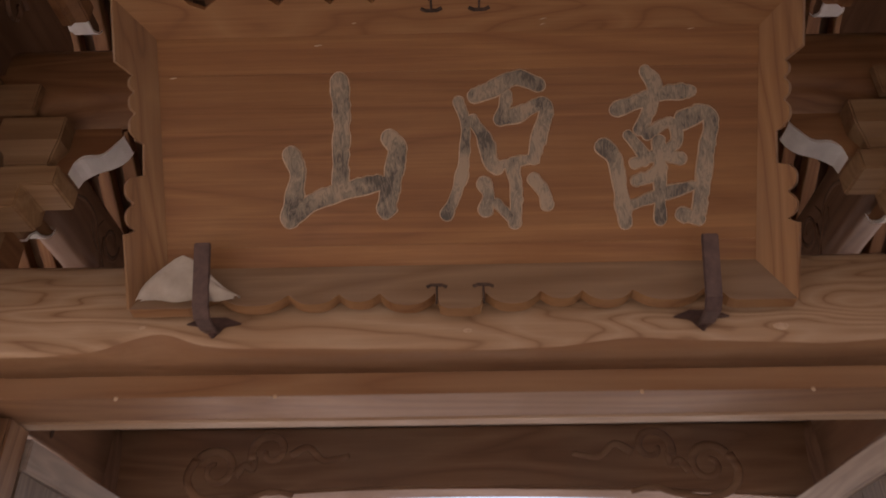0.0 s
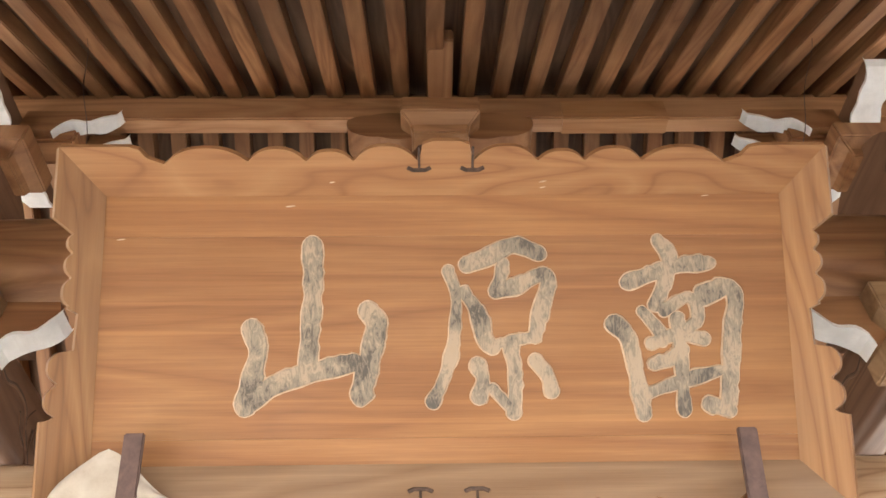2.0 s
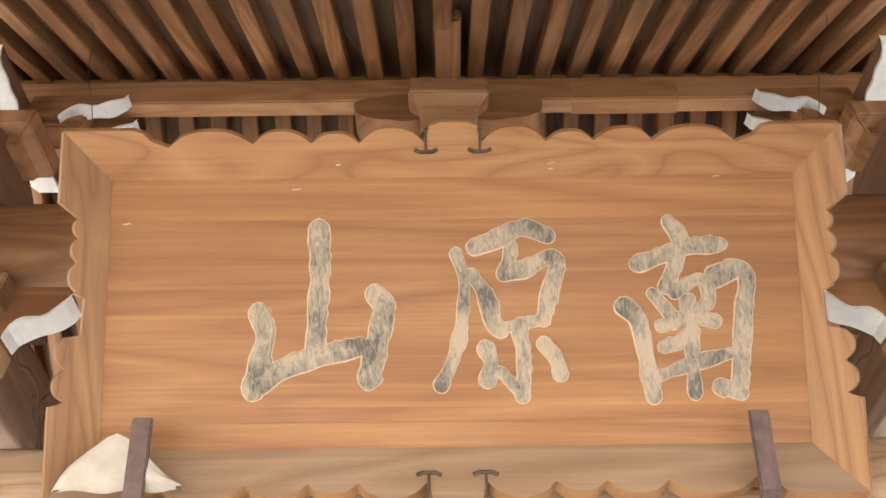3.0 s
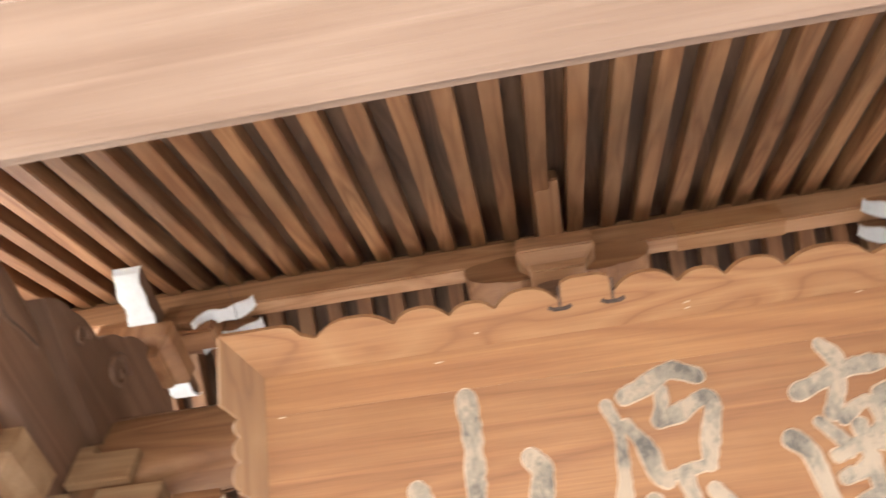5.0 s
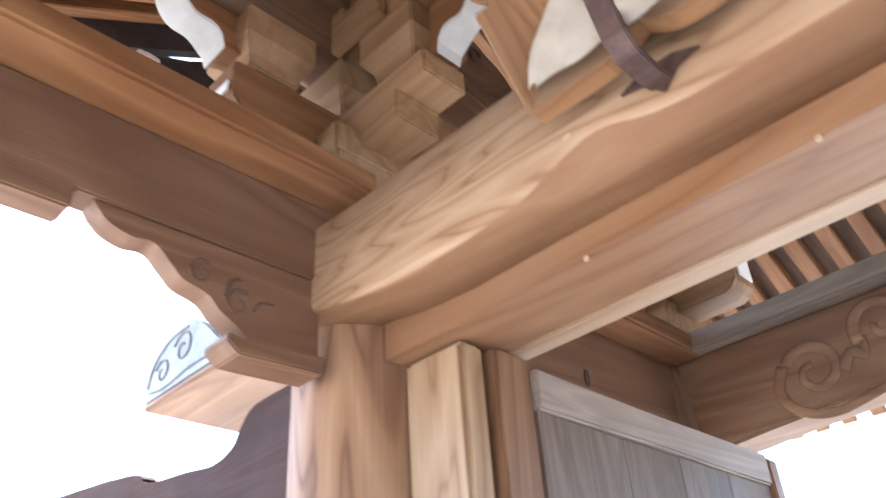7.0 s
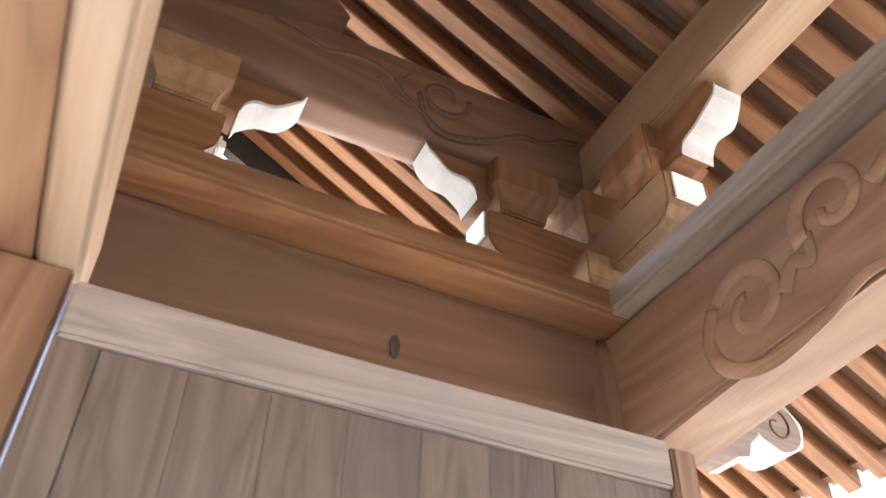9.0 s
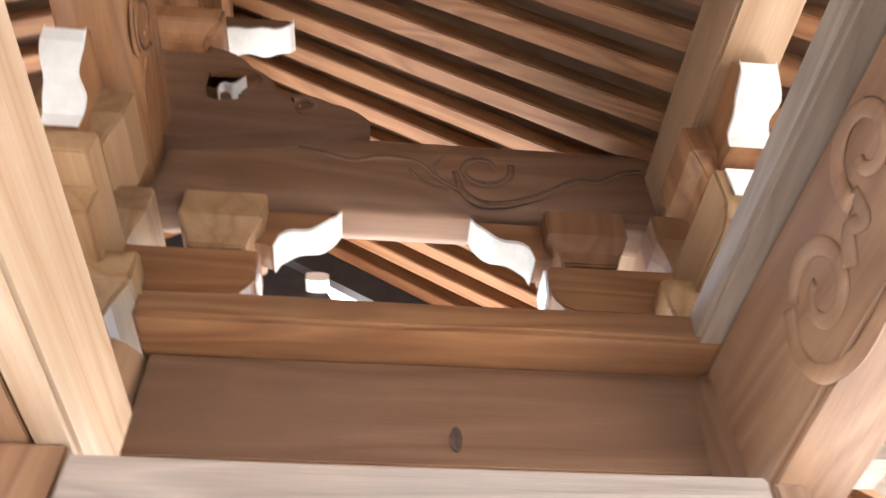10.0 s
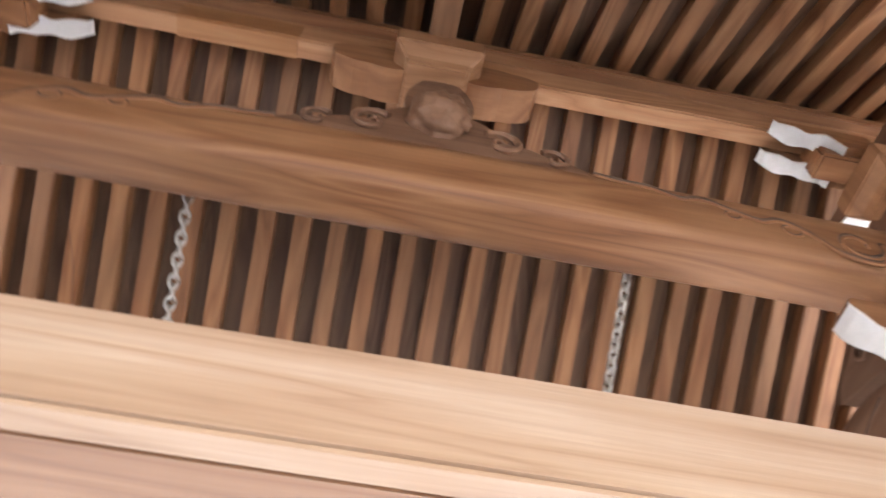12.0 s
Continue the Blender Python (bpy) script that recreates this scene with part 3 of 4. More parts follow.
for sx in (-1, 1):
    for lo, hi in ((FRONT_Y + 0.02, MAIN_Y - 0.07), (MAIN_Y + 0.07, REAR_Y - 0.02)):
        b = thing("rainbow_beam", "dark brown curved side beam with carved scrolls", "beam", "rainbow beams", "structure")
        rainbow("y", lo, hi, sx * 1.64, 0.08, ARM_TOP - 0.005, 3.585, 0.02, b, dark_y)
        for d in (-0.0805, 0.0805):
            vine(b, "x", sx * 1.64 + d, ((lo, 1),) if lo < -1 else ((hi, -1),), 3.40, SIDE_VINE, dark_y)
b = thing("rainbow_beam", "warm brown curved main beam with carved vines", "beam", "rainbow beams", "structure")
rainbow("x", -1.56, 1.56, MAIN_Y, 0.092, ARM_TOP + 0.005, 3.585, 0.085, b, mid_x)
vine(b, "y", MAIN_Y + 0.0925, ((-1.5, 1), (1.5, -1)), 3.46, MAIN_VINE, mid_x)

for sx in (-1, 1):
    part("step_block", slab([(sx * p, z) for p, z in ((1.555, 3.27), (1.35, 3.27), (1.35, 3.385), (1.50, 3.385), (1.50, 3.42), (1.555, 3.42))], "y", MAIN_Y - 0.125, MAIN_Y - 0.093), block_x, b, "pale stepped block", bevel=0.004)

# ---- purlins ----
ridge = thing("ridge_purlin", "warm brown ridge timber with a newer patched-in length", "beam", kind="structure")
part("beam", bar(-2.62, 2.62, PURLIN_Y - 0.035, PURLIN_Y + 0.035, RIDGE_LOW, 4.345, seed=3), ridge_x, ridge, bevel=0.006)
part("cap", bar(-2.62, 2.62, PURLIN_Y - 0.012, RIDGE_Y + 0.03, 4.347, RAFTER_LOW, seed=13), mid_x, ridge, bevel=0.006)
part("patch", box(0.485, 0.90, PURLIN_Y - 0.039, PURLIN_Y + 0.039, 4.2, 4.318), patch_x, ridge, "newer orange patch", bevel=0.006)
for y, nm in ((FRONT_Y, "front_purlin"), (REAR_Y, "rear_purlin")):
    b = thing(nm, "pale brown eave timber over the brackets", "beam", "eave timbers", "structure")
    part("beam", bar(-2.62, 2.62, y - 0.075, y + 0.075, ARM_TOP, RAFTER_LOW - SLOPE * (abs(y - RIDGE_Y) + 0.075) - 0.004, seed=y), pale_x, b, bevel=0.008)

# ---- ridge supports: carved strut in the middle, carved plates at the sides ----
def lobes(points, bulge, steps=5):
    """Rounds an outline: every edge becomes a bow standing out by its bulge."""
    out = []
    n = len(points)
    for i in range(n):
        a, b = Vector(points[i]), Vector(points[(i + 1) % n])
        side = Vector((b.y - a.y, a.x - b.x))
        for k in range(steps):
            f = k / steps
            out.append(tuple(a + (b - a) * f + side * bulge * 4 * f * (1 - f)))
    return out


strut = thing("ridge_strut", "carved timber strut with a rounded beast form", "carving", kind="structure")
part("base", slab(lobes([(-0.47, 3.57), (0.47, 3.57), (0.33, 3.635), (0.20, 3.68), (0.10, 3.80), (0.06, 4.02), (-0.06, 4.02), (-0.10, 3.80), (-0.20, 3.68), (-0.33, 3.635)], 0.10), "y", PURLIN_Y - 0.05, PURLIN_Y + 0.05), dark_x, strut, bevel=0.008)
for sy in (-1, 1):
    bm = bmesh.new()
    bmesh.ops.create_icosphere(bm, subdivisions=4, radius=1)
    for v in bm.verts:
        v.co *= 1 + 0.24 * noise.noise(v.co * 2.6) + 0.14 * noise.noise(v.co * 6)
    bmesh.ops.transform(bm, matrix=Matrix.Translation((0, PURLIN_Y + sy * 0.06, 3.735)) @ Matrix.Diagonal((0.088, 0.075, 0.10, 1)), verts=bm.verts)
    part("boss", bm, dark_x, strut, "rounded carved boss", smooth=True)
    for sx in (-1, 1):
        part("scroll", tube([(sx * p, PURLIN_Y + sy * 0.055, z) for p, z in spiral((0.19, 3.66), 0.065, 1.1, 2.4, -1)], 0.013, 6, taper=0.4), dark_x, strut)
        part("scroll", tube([(sx * p, PURLIN_Y + sy * 0.055, z) for p, z in spiral((0.34, 3.62), 0.05, 1.0, 2.4, -1)], 0.010, 6, taper=0.4), dark_x, strut)

cap = thing("ridge_block", "brown bearing block carrying cloud-carved arms", "bracket", kind="structure")
part("bearing_block", block(0.29, 4.03, 4.19, (0.02, PURLIN_Y)), ridge_x, cap, bevel=0.006)
part("cross_arm", slab([(PURLIN_Y + p, z) for p, z in ((-0.39, 4.230), (-0.41, 4.200), (-0.39, 4.165), (-0.125, 4.180), (0.125, 4.180), (0.39, 4.165), (0.41, 4.200), (0.39, 4.230), (0.08, 4.270), (-0.08, 4.270))], "x", -0.025, 0.065), mid_y, cap, bevel=0.006)
for sx in (-1, 1):
    part("cloud_arm", slab([(0.02 + sx * p, z) for p, z in lobes([(0.10, 4.05), (0.22, 4.055), (0.33, 4.09), (0.345, 4.16), (0.26, 4.19), (0.10, 4.19)], 0.10)], "y", PURLIN_Y - 0.06, PURLIN_Y + 0.06), mid_x, cap, "carved cloud-shaped arm", bevel=0.012)

for sx in (-1, 1):
    s = thing("ridge_end_support", "dark carved gable strut with white-painted arm ends", "carving", "gable struts", "structure", (sx * 1.56, PURLIN_Y, 0))
    part("plate", slab(lobes([(-0.62, 3.575), (0.62, 3.575), (0.50, 3.66), (0.34, 3.70), (0.24, 3.83), (0.12, 3.93), (-0.12, 3.93), (-0.24, 3.83), (-0.34, 3.70), (-0.50, 3.66)], 0.10), "x", -0.05, 0.05), dark_y, s, bevel=0.01)
    for sy in (-1, 1):
        for d in (-0.055, 0.055):
            part("scroll", tube([(d, sy * p, z) for p, z in spiral((0.19, 3.70), 0.075, 1.1, 2.4, -1)], 0.014, 6, taper=0.4), dark_y, s)
            part("scroll", tube([(d, sy * p, z) for p, z in spiral((0.42, 3.625), 0.045, 1.0, 2.4, -1)], 0.010, 6, taper=0.4), dark_y, s)
        nose("y", sy, 0.05, 0.10, 0.32, 4.04, 4.11, 4.15, 0.045, s, dark_y)
    for side in (-0.056, 0.056):
        nose("x", -sx, 0.05, 0.17, 0.385, 4.08, 4.165, 4.193, 0.024, s, mid_x, side)
        boss = bmesh.new()
        bmesh.ops.create_icosphere(boss, subdivisions=3, radius=1)
        bmesh.ops.transform(boss, matrix=Matrix.Translation((-sx * 0.05, sy * 0.21, 3.745)) @ Matrix.Rotation(sy * 0.3, 4, "X") @ Matrix.Diagonal((0.03, 0.075, 0.052, 1)), verts=boss.verts)
        part("leaf_boss", boss, mid_y, s, "pale carved leaf boss", smooth=True)
        nose("y", sy, 0.14, 0.17, 0.235, 3.648, 3.672, 3.70, 0.018, s, mid_y, -sx * 0.072)
    part("bearing_block", block(0.25, 3.90, 4.05), mid_z, s, bevel=0.006)
    part("top_arm", box(-0.25, 0.25, -0.05, 0.05, 4.052, 4.192), mid_x, s, bevel=0.01)

# ---- roof ----
roof = thing("roof", "timber roof underside of close-set rafters and boards", "roof", kind="structure")
RUN_FRONT, RUN_REAR = 2.55, 2.70
for sy, run in ((-1, RUN_FRONT), (1, RUN_REAR)):
    far = RIDGE_Y + sy * run
    low = RAFTER_LOW - SLOPE * run
    bm = slab([(RIDGE_Y, RAFTER_LOW + 0.085), (far, low + 0.085), (far, low + 0.105), (RIDGE_Y, RAFTER_LOW + 0.105)], "x", -2.635, 2.635)
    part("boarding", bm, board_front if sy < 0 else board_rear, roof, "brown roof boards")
    bm = slab([(RIDGE_Y, RAFTER_LOW + 0.12), (far + sy * 0.06, low + 0.085), (far + sy * 0.08, low + 0.2), (RIDGE_Y, RAFTER_LOW + 0.42)], "x", -2.78, 2.78)
    part("tiling", bm, tile, roof, "grey roof tiles")
    part("eave_board", slab([(far - sy * 0.03, low + 0.083), (far + sy * 0.03, low + 0.07), (far + sy * 0.03, low + 0.10), (far - sy * 0.03, low + 0.12)], "x", -2.635, 2.635), dark_x, roof)
    bm = slab([(0, 0), (sy * run, -SLOPE * run), (sy * run, -SLOPE * run + 0.082), (0, 0.082)], "x", -0.031, 0.031)
    raft = finish("rafter", bm, rafter_front if sy < 0 else rafter_rear, 0.004)
    tipm = finish("rafter_end", slab([(sy * (run - 0.012), -SLOPE * (run - 0.012) - 0.003), (sy * (run + 0.004), -SLOPE * (run + 0.004) - 0.003), (sy * (run + 0.004), -SLOPE * run + 0.08), (sy * (run - 0.012), -SLOPE * (run - 0.012) + 0.08)], "x", -0.033, 0.033), white)
    for i in range(-20, 21):
        r = new("rafter", raft)
        r.parent, r.location = roof, (0.13 * i + 0.012 * noise.noise((i * 1.7, sy, 0)), RIDGE_Y + sy * 0.012, RAFTER_LOW + 0.001 * i % 3 * 0.001)
        e = new("painted_end", tipm)
        e.parent = r
for sx in (-1, 1):
    for sy, run in ((-1, RUN_FRONT), (1, RUN_REAR)):
        part("barge_board", slab([(RIDGE_Y, RAFTER_LOW - 0.13), (RIDGE_Y + sy * run, RAFTER_LOW - SLOPE * run - 0.09), (RIDGE_Y + sy * run, RAFTER_LOW - SLOPE * run + 0.1), (RIDGE_Y, RAFTER_LOW + 0.1)], "x", *sorted((sx * 2.64, sx * 2.69))), verge, roof, "dark painted barge board")
    g = thing("gable_pendant", "dark painted carved gable pendant hanging under the barge boards", "carving", "gable pendants", "structure", (sx * 2.72, 0.25, 0))
    part("board", slab(lobes([(-0.36, 4.14), (-0.40, 3.96), (-0.32, 3.80), (-0.20, 3.68), (-0.09, 3.56), (0.09, 3.56), (0.20, 3.68), (0.32, 3.80), (0.40, 3.96), (0.36, 4.14), (0.0, 4.30)], -0.10), "x", -0.025, 0.025), verge, g, bevel=0.006)
    for q, z in ((0.0, 3.84), (-0.18, 3.86), (0.18, 3.86)):
        bm = bmesh.new()
        bmesh.ops.create_icosphere(bm, subdivisions=2, radius=1)
        bmesh.ops.transform(bm, matrix=Matrix.Translation((-sx * 0.025, q, z)) @ Matrix.Diagonal((0.02, 0.05, 0.05, 1)), verts=bm.verts)
        part("boss", bm, verge, g, "rounded dark flower boss", smooth=True)
    for q in (-0.33, 0.33):
        part("painted_tip", slab(lobes([(q - 0.045, 4.0), (q + 0.045, 4.0), (q + 0.045, 4.04), (q - 0.045, 4.04)], 0.08), "x", *sorted((-sx * 0.026, -sx * 0.10))), white, g, "white-painted scroll tip")

# ---- door ----
for sx in (-1, 1):
    j = thing("door_jamb", "pale squared timber jamb beside the round post", "jamb", "door jambs", "structure")
    part("pale_post", box(*sorted((sx * 1.482, sx * 1.30)), 0.195, 0.268, 0.02, 2.336), jamb_z, j, bevel=0.012)
    part("dark_post", box(*sorted((sx * 1.482, sx * 1.285)), 0.285, 0.40, 0.02, 2.336), rebate_z, j, "reddish-brown rebate post", bevel=0.006)
    # Solid dark strip fills the gap; its colour stands for the shade there.
    part("groove_post", box(*sorted((sx * 1.482, sx * 1.325)), 0.268, 0.285, 0.02, 2.336), shade_hole, j, "dark strip standing for the gap's shade")
    leaf = thing("door_leaf", "open gate door of dark boards under a greyed top rail", "door", "gate doors")
    X = sx * 1.272
    part("top_rail", bar(*sorted((X, X - sx * -0.06)), 0.405, 1.50, 2.215, 2.31, "y", seed=sx), grey_y, leaf, "pale greyed top rail", bevel=0.006)
    part("end_stile", box(*sorted((X - sx * 0.004, X + sx * 0.064)), 1.502, 1.56, 0.12, 2.30), dark_z, leaf, bevel=0.006)
    part("hinge_stile", box(*sorted((X + sx * 0.01, X + sx * 0.05)), 0.405, 0.47, 0.12, 2.213), board_z, leaf)
    part("bottom_rail", box(*sorted((X, X + sx * 0.06)), 0.405, 1.50, 0.12, 0.26), grey_y, leaf)
    part("backing", box(*sorted((X + sx * 0.046, X + sx * 0.056)), 0.405, 1.50, 0.262, 2.213), board_z, leaf)
    for k in range(8):
        y0 = 0.472 + k * 0.128
        part("board", box(*sorted((X + sx * (0.012 + 0.0008 * (k % 2)), X + sx * 0.045)), y0, y0 + 0.1277, 0.262, 2.213), board_z, leaf, bevel=0.0008)

# ---- name plaque ----
plaque = thing("name_plaque", "large brown wooden temple plaque with scalloped rim and worn grey characters", "plaque")
plaque.matrix_basis = Matrix(((1, 0, 0, 0.012), (0, -0.588, -0.809, -0.245), (0, 0.809, -0.588, 2.855), (0, 0, 0, 1)))
HALF_W, HALF_H, OUT, SIDE_OUT, FORE = 0.775, 0.30, 0.092, 0.075, 0.085
for lo, hi, up in ((-0.31, -0.245, 0.0), (-0.2446, 0.205, 0.0006), (0.2054, 0.31, 0.0)):
    part("field_board", box(-HALF_W - 0.01, HALF_W + 0.01, lo, hi, -0.03, up), warm_x, plaque, "warm brown field board")


def scallops(spans, tops, low):
    """An outer edge as bows between marks, each bow rising to its top."""
    out = []
    for (a, b), top in zip(spans, tops):
        for k in range(13):
            f = k / 12
            out.append((a + (b - a) * f, low + (top - low) * max(0.0, 1 - abs(2 * f - 1) ** 2.6)))
    return out


def rim_board(edge, length, where, material, label, thick=0.015, lit_edging=None):
    """A splayed rim board: its outline along and across, laid out by where(s, w), with thickness."""
    full = [(-length, 0.0)] + edge + [(length, 0.0)]
    bm = bmesh.new()
    n = len(full)
    face, back = [], []
    for s, w in full:
        p, nrm = where(s, w)
        face.append(bm.verts.new(p))
        back.append(bm.verts.new(p - nrm * thick))
    fa, fb = bm.faces.new(face), bm.faces.new(back[::-1])
    for i in range(n):
        bm.faces.new((face[i], back[i], back[(i + 1) % n], face[(i + 1) % n])).material_index = 1 if lit_edging else 0
    bm.normal_update()
    bmesh.ops.triangulate(bm, faces=[fa, fb])
    ob = part("rim_board", bm, material, plaque, label)
    if lit_edging:
        ob.data.materials.append(lit_edging)
    return ob


LONG = HALF_W + SIDE_OUT
top_edge = [(-LONG, 1.0), (-0.70, 1.0), (-0.68, 0.95), (-0.665, 0.78), (-0.63, 0.66)]
top_edge += scallops([(-0.62, -0.445), (-0.44, -0.315), (-0.31, -0.21), (-0.205, -0.065)], (0.97, 0.95, 0.9, 1.0), 0.72)
top_edge += [(-0.056, 0.86), (-0.052, 1.03), (-0.03, 1.1), (0.03, 1.1), (0.052, 1.03), (0.056, 0.86)]
top_edge += [(-s, w) for s, w in reversed(top_edge[:-6])]
tall = HALF_H + OUT
side_edge = [(-tall, 1.0), (-0.20, 1.0), (-0.195, 0.8)]
side_edge += scallops([(-0.19, -0.125), (-0.12, -0.055)], (0.94, 0.92), 0.74) + [(-0.05, 0.45), (0.03, 0.42), (0.04, 0.62)]
side_edge += scallops([(0.045, 0.105), (0.11, 0.16), (0.165, 0.205)], (0.74, 0.72, 0.7), 0.6) + [(0.22, 0.8), (0.235, 1.0), (tall, 1.0)]
L = math.hypot(OUT, FORE)


def rim_place(ax, ay):
    def where(s, w):
        along = Vector((1, 0, 0)) if ay else Vector((0, 1, 0))
        out = Vector((ax, ay, 0))
        base = out * (HALF_H if ay else HALF_W)
        return along * s + base + out * (OUT if ay else SIDE_OUT) * w + Vector((0, 0, FORE * w + 0.002)), (Vector((0, 0, OUT)) - out * FORE).normalized()
    return where


rim_board(top_edge, HALF_W, rim_place(0, 1), warm_rim, "scalloped top rim board")
# The lower rim's edge faces are coloured warmer, imitating light from the ground.
rim_board(top_edge, HALF_W, rim_place(0, -1), wood("greyed plaque wood", (0.24, 0.15, 0.09), (0.33, 0.215, 0.135), (0.42, 0.29, 0.19), axis="x", ring=6.0), "greyed scalloped lower rim board", 0.038, warm_rim)
for ax in (-1, 1):
    rim_board(side_edge, HALF_H, rim_place(ax, 0), warm_z, "scalloped side rim board")
    part("bead", tube([(ax * (HALF_W + 0.012), -HALF_H + 0.6 * k / 12, 0.008) for k in range(13)], 0.0045, 6), warm_z, plaque, "thin moulding with pale worn edge")
for ay in (-1, 1):
    w = rim_place(0, ay)
    for sx in (-1, 1):
        # Cuts are dark tubes on the rim, their shade put into colour.
        part("slot", tube([w(sx * 0.06, q)[0] + Vector((0, 0, 0.002)) for q in (0.55, 0.7, 0.85, 0.98)], 0.003, 5), shade_hole, plaque, "dark decorative cut")
        part("slot", tube([w(sx * 0.06 + d, 0.52 + (0.05 if abs(d) > 0.015 else 0))[0] + Vector((0, 0, 0.002)) for d in (-0.026, -0.014, 0, 0.014, 0.026)], 0.005, 5), shade_hole, plaque, "dark decorative cut")

MOUNTAIN = [(0.027, [(-0.304, 0.186), (-0.300, 0.096), (-0.304, 0.008), (-0.309, -0.085)]),
            (0.028, [(-0.435, -0.003), (-0.421, -0.043), (-0.426, -0.090), (-0.437, -0.138), (-0.446, -0.175)]),
            (0.027, [(-0.440, -0.172), (-0.385, -0.130), (-0.299, -0.101), (-0.206, -0.080)]),
            (0.030, [(-0.176, 0.034), (-0.157, 0.004), (-0.168, -0.055), (-0.180, -0.105), (-0.190, -0.154)])]
PLAIN = [(0.023, [(0.046, 0.138), (0.091, 0.154), (0.155, 0.182), (0.212, 0.162)]),
         (0.017, [(0.004, 0.125), (0.022, 0.068), (0.019, 0.005), (0.012, -0.058), (-0.008, -0.119), (-0.033, -0.170)]),
         (0.018, [(0.129, 0.140), (0.123, 0.105), (0.110, 0.077)]),
         (0.022, [(0.112, 0.077), (0.159, 0.089), (0.215, 0.114), (0.232, 0.097), (0.213, 0.034), (0.198, -0.025)]),
         (0.021, [(0.041, 0.074), (0.070, 0.029), (0.085, -0.031), (0.103, -0.049)]),
         (0.015, [(0.102, -0.044), (0.150, -0.034), (0.201, -0.025)]),
         (0.021, [(0.141, -0.040), (0.152, -0.109), (0.147, -0.192)]),
         (0.014, [(0.100, -0.139), (0.122, -0.164), (0.142, -0.184)]),
         (0.021, [(0.067, -0.086), (0.080, -0.120), (0.070, -0.159)]),
         (0.020, [(0.197, -0.079), (0.223, -0.112), (0.232, -0.147)])]
SOUTH = [(0.021, [(0.487, 0.191), (0.511, 0.152), (0.495, 0.088), (0.472, 0.044)]),
         (0.022, [(0.411, 0.095), (0.473, 0.117), (0.539, 0.135), (0.600, 0.139)]),
         (0.018, [(0.443, 0.028), (0.477, -0.013), (0.484, -0.038)]),
         (0.018, [(0.491, 0.031), (0.550, 0.060), (0.567, 0.011), (0.511, -0.028)]),
         (0.024, [(0.376, 0.003), (0.406, -0.027), (0.420, -0.093), (0.431, -0.161), (0.435, -0.196)]),
         (0.024, [(0.579, 0.062), (0.635, 0.084), (0.656, 0.055), (0.644, -0.015), (0.637, -0.090), (0.627, -0.170)]),
         (0.023, [(0.625, -0.191), (0.583, -0.178)]),
         (0.019, [(0.460, -0.043), (0.517, -0.024), (0.579, -0.034)]),
         (0.019, [(0.463, -0.088), (0.501, -0.078), (0.530, -0.058)]),
         (0.021, [(0.521, 0.012), (0.525, -0.100), (0.526, -0.190)]),
         (0.018, [(0.447, -0.152), (0.523, -0.128), (0.610, -0.104)])]


def brush(pts, r, height, seed):
    """A brush stroke as a raised ribbon with round, uneven edges."""
    line = smooth_line(pts)
    bm = bmesh.new()
    n = len(line)
    d0, d1 = (line[0] - line[1]).normalized(), (line[-1] - line[-2]).normalized()
    line = [line[0] + d0 * r * f for f in (0.9, 0.7, 0.4)] + line + [line[-1] + d1 * r * f for f in (0.4, 0.7, 0.9)]
    ends = {0: 0.25, 1: 0.62, 2: 0.88}
    rows = []
    for i, p in enumerate(line):
        d = (line[min(i + 1, len(line) - 1)] - line[max(i - 1, 0)]).normalized()
        side = Vector((-d.y, d.x))
        w = r * ends.get(i, ends.get(len(line) - 1 - i, 1.0)) * (1 + 0.36 * noise.noise((p.x * 22, p.y * 22, seed)))
        wl = w * (1 + 0.22 * noise.noise((p.x * 70, p.y * 70, seed + 4)))
        rows.append([bm.verts.new((q.x, q.y, z)) for q, z in ((p + side * wl, 0.0), (p + side * wl * 0.9, height), (p - side * w * 0.9, height), (p - side * w, 0.0))])
    for a, b in zip(rows, rows[1:]):
        for k in range(3):
            bm.faces.new((a[k], a[k + 1], b[k + 1], b[k]))
    return bm


for num, (word, strokes) in enumerate((("character_mountain", MOUNTAIN), ("character_plain", PLAIN), ("character_south", SOUTH))):
    for k, (r, pts) in enumerate(strokes):
        edge = part("stroke", brush(pts, r * 0.82 + 0.0028, 0.0022 + 0.0002 * k, num * 20 + k), rim, plaque, "carved character stroke with scraped pale edge")
        part("stroke_paint", brush(pts, r * 0.82, 0.0046 + 0.0002 * k, num * 20 + k), paint, edge, "worn grey paint")

# ---- iron hooks, pad, chains, wires ----
def flat_strap(points, half, thick, x):
    bm = bmesh.new()
    rows = []
    pts = [Vector(p) for p in points]
    for i, p in enumerate(pts):
        d = (pts[min(i + 1, len(pts) - 1)] - pts[max(i - 1, 0)]).normalized()
        nrm = Vector((-d.y, d.x)) * thick
        rows.append([bm.verts.new((x + a, q.x, q.y)) for a, q in ((-half, p), (half, p), (half, p + nrm), (-half, p + nrm))])
    for a, b in zip(rows, rows[1:]):
        for k in range(4):
            bm.faces.new((a[k], a[(k + 1) % 4], b[(k + 1) % 4], b[k]))
    bm.faces.new(rows[0][::-1]); bm.faces.new(rows[-1])
    return bm


